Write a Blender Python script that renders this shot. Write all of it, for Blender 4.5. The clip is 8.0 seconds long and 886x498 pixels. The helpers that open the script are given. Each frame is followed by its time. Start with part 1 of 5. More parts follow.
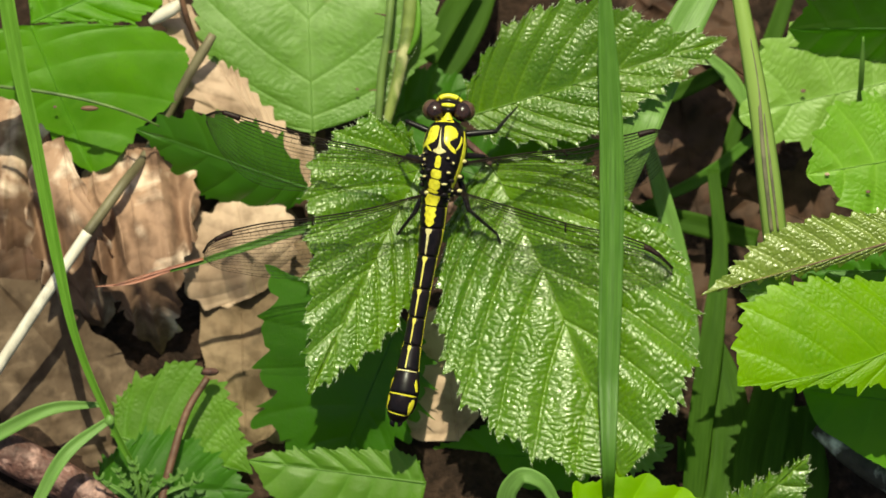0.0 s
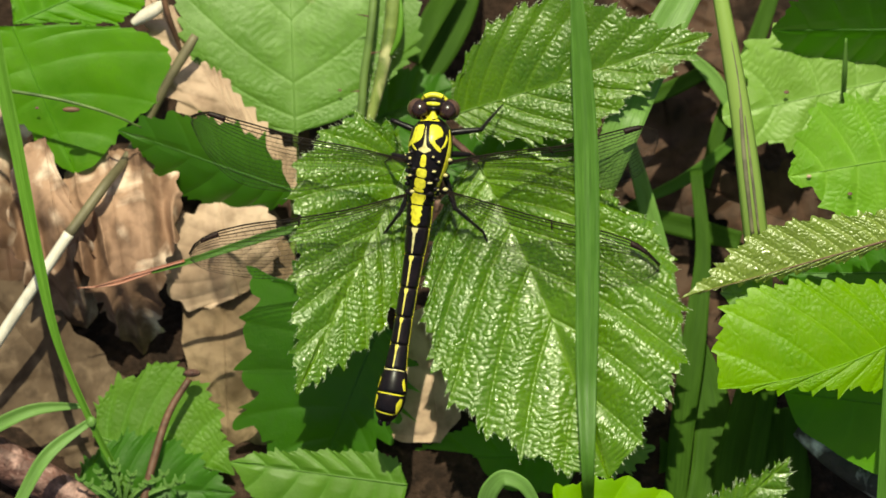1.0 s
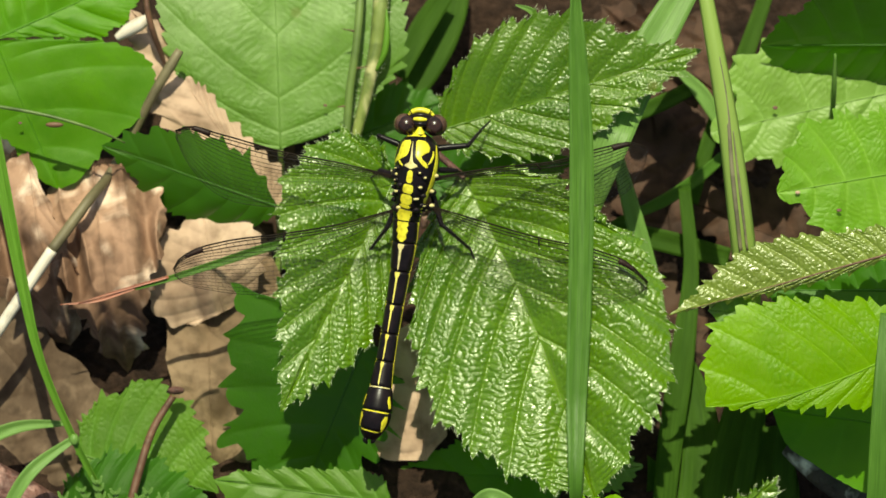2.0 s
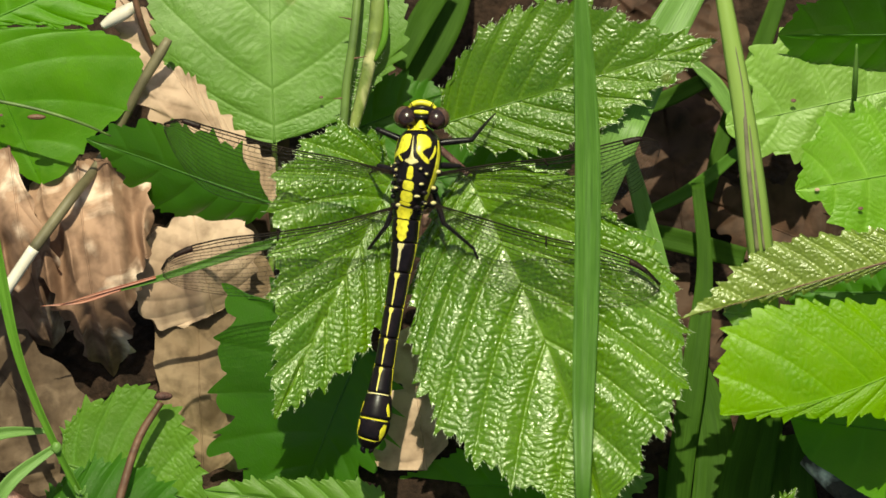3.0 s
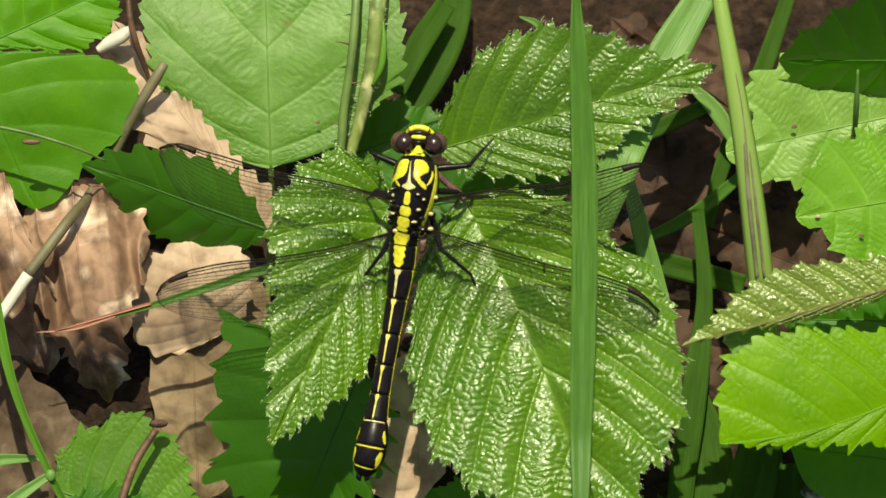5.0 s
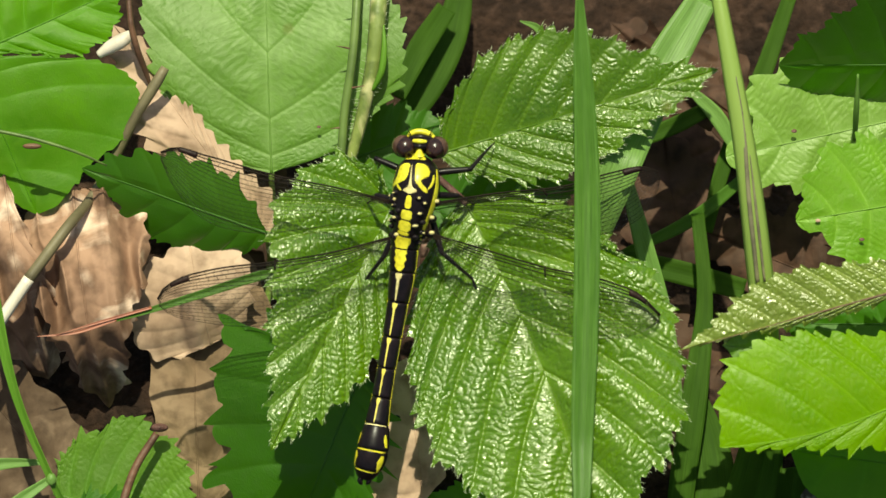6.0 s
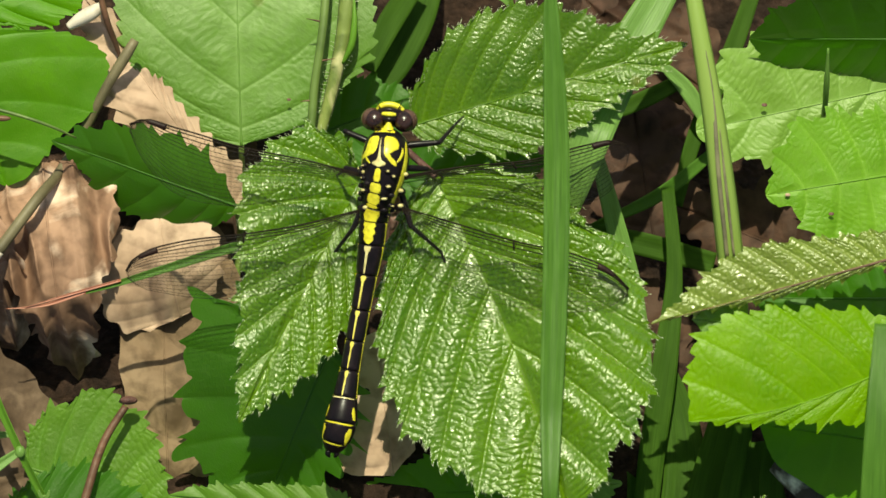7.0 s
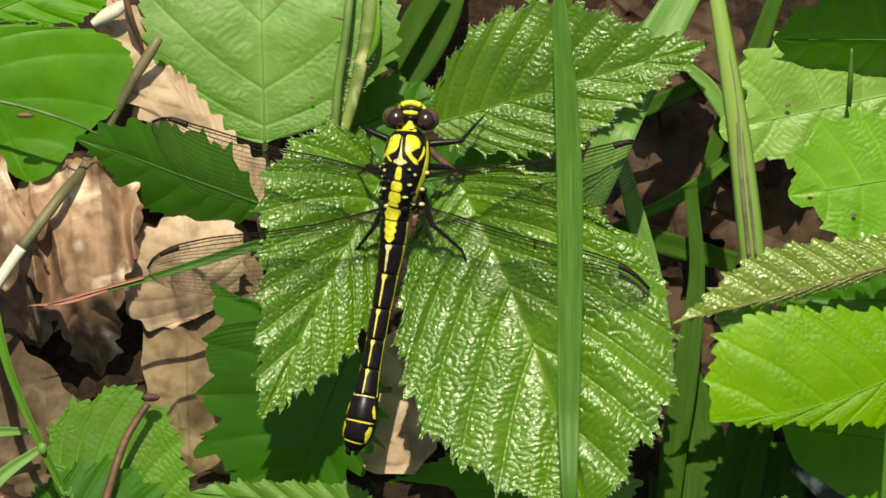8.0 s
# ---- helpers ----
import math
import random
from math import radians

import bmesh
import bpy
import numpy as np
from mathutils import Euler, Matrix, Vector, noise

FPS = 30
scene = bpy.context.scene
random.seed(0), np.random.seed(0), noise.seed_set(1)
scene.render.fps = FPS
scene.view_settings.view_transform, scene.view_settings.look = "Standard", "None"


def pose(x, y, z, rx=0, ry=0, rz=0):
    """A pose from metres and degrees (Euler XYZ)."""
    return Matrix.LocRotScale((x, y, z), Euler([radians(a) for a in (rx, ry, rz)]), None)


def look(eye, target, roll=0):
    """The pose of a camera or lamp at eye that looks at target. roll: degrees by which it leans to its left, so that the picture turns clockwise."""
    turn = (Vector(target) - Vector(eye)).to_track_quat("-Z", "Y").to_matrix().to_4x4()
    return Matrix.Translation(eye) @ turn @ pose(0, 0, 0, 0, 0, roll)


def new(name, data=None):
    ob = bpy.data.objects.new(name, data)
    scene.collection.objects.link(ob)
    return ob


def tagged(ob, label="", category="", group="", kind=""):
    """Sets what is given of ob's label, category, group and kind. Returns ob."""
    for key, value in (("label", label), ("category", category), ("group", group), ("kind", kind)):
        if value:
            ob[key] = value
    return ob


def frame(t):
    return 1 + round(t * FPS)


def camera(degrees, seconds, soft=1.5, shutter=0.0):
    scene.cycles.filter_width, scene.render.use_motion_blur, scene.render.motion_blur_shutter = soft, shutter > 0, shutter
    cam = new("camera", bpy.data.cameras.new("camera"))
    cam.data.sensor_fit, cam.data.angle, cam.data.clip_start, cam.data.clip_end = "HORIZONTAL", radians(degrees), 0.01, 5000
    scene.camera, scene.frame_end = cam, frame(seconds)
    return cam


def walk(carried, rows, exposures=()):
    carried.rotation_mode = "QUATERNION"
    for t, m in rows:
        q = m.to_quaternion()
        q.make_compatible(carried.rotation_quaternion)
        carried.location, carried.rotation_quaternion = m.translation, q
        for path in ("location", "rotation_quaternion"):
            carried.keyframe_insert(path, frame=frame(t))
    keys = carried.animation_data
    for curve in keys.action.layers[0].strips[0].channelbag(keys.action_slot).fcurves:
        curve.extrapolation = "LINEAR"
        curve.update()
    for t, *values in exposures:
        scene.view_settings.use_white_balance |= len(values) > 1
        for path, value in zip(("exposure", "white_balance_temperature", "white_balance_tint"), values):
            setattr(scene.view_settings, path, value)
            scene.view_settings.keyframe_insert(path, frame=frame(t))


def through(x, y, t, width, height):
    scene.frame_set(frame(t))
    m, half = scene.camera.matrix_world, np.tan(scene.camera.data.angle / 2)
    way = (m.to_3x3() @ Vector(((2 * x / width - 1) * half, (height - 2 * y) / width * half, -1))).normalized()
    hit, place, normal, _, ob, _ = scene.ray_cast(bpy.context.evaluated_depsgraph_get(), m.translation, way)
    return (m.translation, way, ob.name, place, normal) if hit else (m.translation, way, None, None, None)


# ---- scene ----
cam = camera(12.0, 8.0, soft=1.5)
EXPOSURE = 0.55
# seconds, place in metres, turn in degrees
PATH = [
    (0, 0.00000, -0.29837, 0.54879, 30.000, 0.000, -0.000),
    (0.5, 0.00276, -0.29596, 0.54927, 29.907, 0.089, -0.006),
    (1, 0.00627, -0.29523, 0.55017, 29.701, 0.274, 0.210),
    (1.5, 0.00759, -0.29483, 0.54994, 29.762, 0.292, 0.253),
    (1.7, 0.00759, -0.29483, 0.54994, 29.915, 0.199, 0.199),
    (2.8, 0.00868, -0.27881, 0.52429, 29.755, 0.263, 0.387),
    (3, 0.00868, -0.27731, 0.52169, 29.784, 0.263, 0.387),
    (3.5, 0.00862, -0.27540, 0.51801, 29.895, 0.256, 0.328),
    (4, 0.00941, -0.27539, 0.51785, 29.943, 0.344, 0.417),
    (4.5, 0.00942, -0.27467, 0.51787, 29.996, 0.285, 0.511),
    (4.7, 0.00942, -0.27467, 0.51787, 30.036, 0.255, 0.493),
    (5.8, 0.00870, -0.27599, 0.51773, 30.331, 0.231, 0.476),
    (6, 0.00870, -0.27599, 0.51773, 30.285, 0.198, 0.457),
    (6.5, 0.00917, -0.27569, 0.51776, 30.058, 0.050, 0.435),
    (7, 0.00986, -0.27498, 0.51807, 29.818, -0.126, 0.428),
    (7.5, 0.01088, -0.27455, 0.51892, 29.700, -0.002, 0.600),
    (8, 0.01150, -0.27418, 0.51892, 29.691, 0.147, 0.900),
]
cam.data.dof.use_dof, cam.data.dof.focus_distance, cam.data.dof.aperture_fstop = True, 0.574, 42.0
walk(cam, [(t, pose(x, y, z, rx, ry, rz)) for t, x, y, z, rx, ry, rz in PATH], exposures=[(0.0, EXPOSURE, 7300, -10), (8.0, EXPOSURE, 7300, -10)])

# ---- light ----
SUN = Vector((-0.02, 0.12, 1.0)).normalized()
world = bpy.data.worlds.new("sky")
scene.world = world
world.use_nodes = True
sky = world.node_tree.nodes.new("ShaderNodeTexSky")
sky.sky_type, sky.sun_disc = "NISHITA", False
sky.air_density, sky.dust_density, sky.ozone_density = 0.7, 2.5, 0.3
sky.sun_elevation, sky.sun_rotation = math.asin(SUN.z), math.atan2(SUN.x, SUN.y)
world.node_tree.links.new(sky.outputs[0], world.node_tree.nodes["Background"].inputs[0])
world.node_tree.nodes["Background"].inputs[1].default_value = 0.095
sun_data = bpy.data.lights.new("sun", "SUN")
sun_data.energy, sun_data.angle, sun_data.color = 4.4, radians(0.6), (1.0, 0.94, 0.82)
new("sun", sun_data).matrix_world = look(SUN * 3, (0, 0, 0))

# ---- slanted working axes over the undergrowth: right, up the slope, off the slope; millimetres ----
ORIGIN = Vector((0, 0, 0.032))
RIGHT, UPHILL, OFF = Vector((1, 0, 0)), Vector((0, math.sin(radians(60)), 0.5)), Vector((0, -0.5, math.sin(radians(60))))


def at(p):
    return ORIGIN + (RIGHT * p[0] + UPHILL * p[1] + OFF * p[2]) * 0.001


BASIS = np.array([RIGHT, UPHILL, OFF])


def world_of(a):
    """Rows of working millimetres as world metres."""
    return np.asarray(a, float) @ BASIS * 0.001 + np.array(ORIGIN)


def unit(v):
    v = np.asarray(v, float)
    return v / np.maximum(np.linalg.norm(v, axis=-1, keepdims=True), 1e-9)


def spline(points, n):
    """A smooth curve of n rows through the given rows (any number of columns)."""
    p = np.asarray(points, float)
    k = len(p)
    if k == 2:
        return p[0] + np.linspace(0, 1, n)[:, None] * (p[1] - p[0])
    d = np.maximum(np.linalg.norm(np.diff(p[:, :min(3, p.shape[1])], axis=0), axis=1), 1e-6)
    knots = np.r_[0, np.cumsum(d)]
    m = np.gradient(p, knots, axis=0)
    x = np.linspace(0, knots[-1], n)
    i = np.clip(np.searchsorted(knots, x, side="right") - 1, 0, k - 2)
    h = (knots[i + 1] - knots[i])[:, None]
    f = ((x - knots[i])[:, None]) / h
    return ((2 * f**3 - 3 * f**2 + 1) * p[i] + (f**3 - 2 * f**2 + f) * h * m[i]
            + (3 * f**2 - 2 * f**3) * p[i + 1] + (f**3 - f**2) * h * m[i + 1])


def grain(x, y, seed=0):
    """Smooth value noise in the plane, -1 to 1."""
    x, y = np.asarray(x, float), np.asarray(y, float)
    xi, yi = np.floor(x), np.floor(y)
    fx, fy = x - xi, y - yi
    fx, fy = fx * fx * (3 - 2 * fx), fy * fy * (3 - 2 * fy)

    def lattice(a, b):
        return np.modf(np.abs(np.sin(a * 127.1 + b * 311.7 + seed * 74.7) * 43758.5453))[0] * 2 - 1

    low = lattice(xi, yi) * (1 - fx) + lattice(xi + 1, yi) * fx
    high = lattice(xi, yi + 1) * (1 - fx) + lattice(xi + 1, yi + 1) * fx
    return low * (1 - fy) + high * fy


def cell_walls(u, v, seed=0):
    """Distance to the nearest wall between irregular cells, one a unit square."""
    ui, vi = np.floor(u), np.floor(v)

    def hub(a, b):
        r = np.modf(np.abs(np.sin(a * 127.1 + b * 311.7 + seed * 7.3) * 43758.5453))[0]
        q = np.modf(np.abs(np.sin(a * 269.5 + b * 183.3 + seed * 3.1) * 24634.6345))[0]
        return a + 0.15 + 0.7 * r, b + 0.15 + 0.7 * q

    spots = [hub(ui + i, vi + j) for i in (-1, 0, 1) for j in (-1, 0, 1)]
    far = np.stack([np.hypot(a - u, b - v) for a, b in spots])
    own = far.argmin(0)
    pu = np.choose(own, [a for a, b in spots])
    pv = np.choose(own, [b for a, b in spots])
    wall = np.full(u.shape, 9.0)
    for a, b in spots:
        du, dv = a - pu, b - pv
        k = np.hypot(du, dv)
        edge = ((a + pu) / 2 - u) * du + ((b + pv) / 2 - v) * dv
        wall = np.where(k > 1e-6, np.minimum(wall, edge / np.maximum(k, 1e-6)), wall)
    return wall


# ---- materials ----
class Nodes:
    def __init__(self, name):
        self.mat = bpy.data.materials.new(name)
        self.mat.use_nodes = True
        self.tree = self.mat.node_tree
        self.shader = self.tree.nodes["Principled BSDF"]
        self.out = self.tree.nodes["Material Output"]

    def add(self, kind, values=(), operation="", feature="", data_type="", uv_map="", attribute_name="", invert=False):
        node = self.tree.nodes.new("ShaderNode" + kind)
        if operation:
            node.operation = operation
        if feature:
            node.feature = feature
        if data_type:
            node.data_type = data_type
        if uv_map:
            node.uv_map = uv_map
        if attribute_name:
            node.attribute_name = attribute_name
        if invert:
            node.invert = True
        for key, value in dict(values).items():
            if isinstance(value, bpy.types.NodeSocket):
                self.tree.links.new(value, node.inputs[key])
            else:
                node.inputs[key].default_value = value
        return node

    def link(self, a, b):
        self.tree.links.new(a, b)

    def mix(self, factor, a, b):
        node = self.add("Mix", data_type="RGBA")
        for socket, value in ((node.inputs[0], factor), (node.inputs[6], a), (node.inputs[7], b)):
            if isinstance(value, bpy.types.NodeSocket):
                self.link(value, socket)
            else:
                socket.default_value = (*value, 1) if isinstance(value, tuple) else value
        return node.outputs[2]

    def ramp(self, value, low, high):
        node = self.add("MapRange", {0: value, 1: low, 2: high})
        node.clamp = True
        return node.outputs[0]


def leaf_material(name, dark, light, vein, rough=0.36, through=0.32, wrinkle=0.5, glow=(0.30, 0.42, 0.03), specks=0.5, spec=0.5, cell=1.1, relief=0.0004, net=0.0):
    n = Nodes(name)
    place = n.add("TexCoord").outputs["Object"]
    uv = n.add("UVMap", uv_map="veins").outputs[0]
    patch = n.add("TexNoise", {"Vector": place, "Scale": 90.0, "Detail": 4.0}).outputs[0]
    fine = n.add("TexNoise", {"Vector": place, "Scale": 900.0, "Detail": 3.0}).outputs[0]
    rib = n.add("Attribute", attribute_name="rib").outputs["Fac"]
    tone = n.mix(n.ramp(patch, 0.35, 0.65), dark, light)
    tone = n.mix(n.ramp(fine, 0.42, 0.75), tone, tuple(0.8 * a + 0.003 for a in light))
    spot = n.add("TexVoronoi", {"Vector": place, "Scale": 150.0}).outputs["Distance"]
    spot_on = n.ramp(n.add("TexNoise", {"Vector": place, "Scale": 60.0}).outputs[0], 0.60, 0.72)
    mark = n.add("Math", {0: n.ramp(spot, 0.16, 0.08), 1: spot_on}, operation="MULTIPLY").outputs[0]
    mark = n.add("Math", {0: mark, 1: specks}, operation="MULTIPLY").outputs[0]
    tone = n.mix(n.ramp(rib, 0.0, 1.6), tone, vein)
    tone = n.mix(mark, tone, (0.16, 0.11, 0.03))
    own = n.add("ObjectInfo").outputs["Random"]
    shade = n.add("MapRange", {0: own, 3: 0.88, 4: 1.12})
    hue = n.add("HueSaturation", {"Color": tone, "Value": shade.outputs[0]})
    tone = hue.outputs[0]
    warp = n.add("TexNoise", {"Vector": uv, "Scale": 0.9, "Detail": 2.0}).outputs["Color"]
    bent = n.add("VectorMath", {0: uv, 1: n.add("VectorMath", {0: warp, "Scale": 0.9}, operation="SCALE").outputs[0]}, operation="ADD").outputs[0]
    cells = n.add("TexVoronoi", {"Vector": bent, "Scale": cell, "Randomness": 1.0}, feature="DISTANCE_TO_EDGE").outputs["Distance"]
    small = n.add("TexVoronoi", {"Vector": bent, "Scale": 2.1 * cell}, feature="DISTANCE_TO_EDGE").outputs["Distance"]
    both = n.add("Math", {0: n.ramp(cells, 0.0, 0.13), 1: n.add("Math", {0: n.ramp(small, 0.0, 0.15), 1: 0.12}, operation="MULTIPLY").outputs[0]}, operation="ADD").outputs[0]
    if net:
        lines = n.add("Math", {0: n.ramp(cells, 0.10, 0.0), 1: net}, operation="MULTIPLY").outputs[0]
        tone = n.mix(lines, tone, vein)
    bump = n.add("Bump", {"Height": both, "Strength": wrinkle, "Distance": relief})
    bump2 = n.add("Bump", {"Height": fine, "Strength": 0.18, "Distance": 0.0002, "Normal": bump.outputs[0]})
    wet = n.add("MapRange", {0: fine, 3: rough - 0.08, 4: rough + 0.10})
    flat = n.add("BsdfDiffuse", {"Color": tone, "Normal": bump2.outputs[0]})
    lit = n.add("BsdfTranslucent", {"Color": n.mix(0.7, tone, glow), "Normal": bump.outputs[0]})
    body = n.add("MixShader", {0: through, 1: flat.outputs[0], 2: lit.outputs[0]})
    wax = n.add("BsdfGlossy", {"Color": (1, 1, 0.92, 1), "Roughness": wet.outputs[0], "Normal": bump2.outputs[0]})
    skin_gloss = n.add("Fresnel", {"IOR": 1.13 + 0.3 * spec})
    thin = n.add("Math", {0: n.add("Math", {0: skin_gloss.outputs[0], 1: 0.12}, operation="MINIMUM").outputs[0], 1: 0.06 * spec}, operation="MAXIMUM")
    blend = n.add("MixShader", {0: thin.outputs[0], 1: body.outputs[0], 2: wax.outputs[0]})
    n.link(blend.outputs[0], n.out.inputs[0])
    return n.mat


def plain_material(name, dark, light, rough=0.5, scale=300.0, bump=0.3, streak=(1, 1, 1), through=0.0, metal=0.0, depth=0.0004, spec=0.5, third=None, coat=0.0):
    n = Nodes(name)
    place = n.add("TexCoord").outputs["Object"]
    place = n.add("Mapping", {"Vector": place, "Scale": streak}).outputs[0]
    broad = n.add("TexNoise", {"Vector": place, "Scale": scale * 0.2, "Detail": 5.0}).outputs[0]
    fine = n.add("TexNoise", {"Vector": place, "Scale": scale, "Detail": 4.0}).outputs[0]
    tone = n.mix(n.ramp(broad, 0.3, 0.7), dark, light)
    if third:
        far = n.add("TexNoise", {"Vector": place, "Scale": scale * 0.45, "Detail": 6.0, "Distortion": 0.6}).outputs[0]
        tone = n.mix(n.ramp(far, 0.52, 0.66), tone, third)
    tone = n.mix(n.ramp(fine, 0.45, 0.8), tone, tuple(0.6 * a for a in dark))
    n.link(tone, n.shader.inputs["Base Color"])
    b = n.add("Bump", {"Height": fine, "Strength": bump, "Distance": depth})
    n.link(b.outputs[0], n.shader.inputs["Normal"])
    gloss = n.add("MapRange", {0: fine, 3: max(rough - 0.1, 0.05), 4: rough + 0.1})
    n.link(gloss.outputs[0], n.shader.inputs["Roughness"])
    n.shader.inputs["Metallic"].default_value = metal
    n.shader.inputs["Specular IOR Level"].default_value = spec
    n.shader.inputs["Coat Weight"].default_value = coat
    if through:
        lit = n.add("BsdfTranslucent", {"Color": tone})
        blend = n.add("MixShader", {0: through, 1: n.shader.outputs[0], 2: lit.outputs[0]})
        n.link(blend.outputs[0], n.out.inputs[0])
    return n.mat


def grass_material(name, dark, light, rough=0.42, through=0.35, spec=0.3):
    """Long fibres along the blade: the map runs across (x) and along (y)."""
    n = Nodes(name)
    uv = n.add("UVMap", uv_map="veins").outputs[0]
    lines = n.add("TexNoise", {"Vector": n.add("Mapping", {"Vector": uv, "Scale": (26, 0.12, 1)}).outputs[0], "Scale": 1.0, "Detail": 3.0}).outputs[0]
    patch = n.add("TexNoise", {"Vector": n.add("Mapping", {"Vector": uv, "Scale": (1.5, 0.15, 1)}).outputs[0], "Scale": 1.0, "Detail": 4.0}).outputs[0]
    tone = n.mix(n.ramp(patch, 0.3, 0.7), dark, light)
    tone = n.mix(n.ramp(lines, 0.42, 0.75), tone, tuple(0.68 * a for a in dark))
    n.link(tone, n.shader.inputs["Base Color"])
    n.shader.inputs["Roughness"].default_value = rough
    n.shader.inputs["Specular IOR Level"].default_value = spec
    b = n.add("Bump", {"Height": lines, "Strength": 0.4, "Distance": 0.0002})
    n.link(b.outputs[0], n.shader.inputs["Normal"])
    lit = n.add("BsdfTranslucent", {"Color": n.mix(0.5, tone, (0.28, 0.42, 0.05))})
    blend = n.add("MixShader", {0: through, 1: n.shader.outputs[0], 2: lit.outputs[0]})
    n.link(blend.outputs[0], n.out.inputs[0])
    return n.mat


BRAMBLE = leaf_material("bramble_green", (0.053, 0.126, 0.001), (0.092, 0.186, 0.001), (0.13, 0.235, 0.008), rough=0.26, wrinkle=0.22, spec=0.84, through=0.30, glow=(0.22, 0.44, 0.005), cell=2.4, relief=0.00016)
# Base colour paled to carry the sky's whitish sheen on the large leaf.
BRAMBLE_PALE = leaf_material("bramble_pale_green", (0.078, 0.18, 0.012), (0.125, 0.25, 0.032), (0.18, 0.31, 0.07), rough=0.50, wrinkle=0.10, spec=0.45, cell=1.8, relief=0.00014, net=0.3)
FRESH = leaf_material("fresh_yellow_green", (0.115, 0.265, 0.001), (0.195, 0.38, 0.002), (0.20, 0.39, 0.006), rough=0.40, wrinkle=0.10, cell=2.0, relief=0.00014, net=0.2, through=0.4, specks=0.6, spec=0.2, glow=(0.24, 0.50, 0.004))
BLOOM = leaf_material("pale_lime_green", (0.155, 0.29, 0.032), (0.23, 0.40, 0.062), (0.25, 0.42, 0.09), rough=0.45, wrinkle=0.12, cell=2.0, relief=0.00016, net=0.3, through=0.35, specks=0.5, spec=0.5)
LIME = leaf_material("lime_green", (0.105, 0.255, 0.008), (0.175, 0.36, 0.022), (0.21, 0.40, 0.04), rough=0.45, wrinkle=0.12, cell=2.0, relief=0.00014, net=0.25, through=0.38, specks=0.6, spec=0.35)
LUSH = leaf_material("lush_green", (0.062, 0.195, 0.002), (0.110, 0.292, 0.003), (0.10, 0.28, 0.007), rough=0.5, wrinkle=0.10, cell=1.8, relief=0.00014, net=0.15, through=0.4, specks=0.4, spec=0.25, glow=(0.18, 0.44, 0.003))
MID = leaf_material("mid_green", (0.062, 0.150, 0.005), (0.100, 0.214, 0.010), (0.11, 0.24, 0.025), rough=0.5, wrinkle=0.12, cell=1.8, relief=0.00014, net=0.25, spec=0.4, through=0.38, glow=(0.17, 0.42, 0.01))
# Low base and gloss carry the shade that falls on these leaves.
DEEP_SHADED = leaf_material("deep_shaded_green", (0.030, 0.112, 0.003), (0.048, 0.155, 0.006), (0.050, 0.15, 0.008), rough=0.5, wrinkle=0.15, cell=2.0, relief=0.00014, net=0.2, spec=0.3, through=0.42, glow=(0.17, 0.42, 0.004))
YOUNG = leaf_material("young_bronze_green", (0.11, 0.14, 0.012), (0.17, 0.235, 0.02), (0.22, 0.27, 0.05), rough=0.30, wrinkle=0.2, spec=1.0, cell=2.0, relief=0.00016)
DEAD = plain_material("dead_leaf_brown", (0.120, 0.060, 0.036), (0.385, 0.232, 0.158), rough=0.75, scale=300, bump=0.6, through=0.05, spec=0.25, third=(0.70, 0.53, 0.42))
DEAD_UMBER = plain_material("dead_leaf_umber", (0.058, 0.034, 0.020), (0.105, 0.068, 0.043), rough=0.75, scale=450, bump=0.5, through=0.08, spec=0.2, third=(0.15, 0.10, 0.066))
DEAD_LIGHT = plain_material("dead_leaf_pinkish", (0.31, 0.195, 0.13), (0.60, 0.43, 0.325), rough=0.75, scale=350, bump=0.5, through=0.15, spec=0.25)
# Dead-leaf brown with the shade put into its colour.
DEAD_SHADED = plain_material("shaded_leaf_brown", (0.022, 0.010, 0.006), (0.072, 0.036, 0.021), rough=0.7, scale=420, bump=0.6, spec=0.2, third=(0.075, 0.036, 0.024))
DEAD_PALE = plain_material("dead_leaf_tan", (0.135, 0.082, 0.046), (0.235, 0.157, 0.098), rough=0.75, scale=500, bump=0.45, through=0.08, spec=0.25, third=(0.10, 0.064, 0.036))
SOIL = plain_material("dark_humus", (0.012, 0.007, 0.005), (0.038, 0.020, 0.013), rough=0.9, scale=700, bump=1.0, depth=0.0015, third=(0.050, 0.028, 0.020), spec=0.15)
GRASS = grass_material("grass_green", (0.066, 0.160, 0.016), (0.105, 0.225, 0.030))
GRASS_LIGHT = grass_material("grass_light", (0.12, 0.27, 0.025), (0.18, 0.36, 0.045))
GRASS_PALE = grass_material("grass_pale", (0.15, 0.28, 0.06), (0.21, 0.37, 0.09))
# Grass green darkened and dulled: shade painted into the blades.
GRASS_SHADED = grass_material("grass_shaded", (0.036, 0.085, 0.008), (0.058, 0.122, 0.014), rough=0.6, spec=0.08)
SHEATH = grass_material("grass_sheath", (0.25, 0.37, 0.07), (0.37, 0.49, 0.14))
WITHERED = plain_material("withered_sheath", (0.07, 0.06, 0.035), (0.16, 0.145, 0.08), rough=0.6, scale=500)
HAIR = plain_material("leaf_hair", (0.35, 0.42, 0.22), (0.55, 0.58, 0.40), rough=0.4, scale=900)
STRAW = plain_material("straw", (0.50, 0.43, 0.35), (0.74, 0.67, 0.57), rough=0.55, scale=500, streak=(1, 1, 0.2), bump=0.2)
DRY = plain_material("dry_olive_stem", (0.085, 0.068, 0.034), (0.18, 0.15, 0.08), rough=0.6, scale=300)
TWIG = plain_material("twig_brown", (0.07, 0.030, 0.016), (0.14, 0.065, 0.035), rough=0.6, scale=700, bump=0.5)
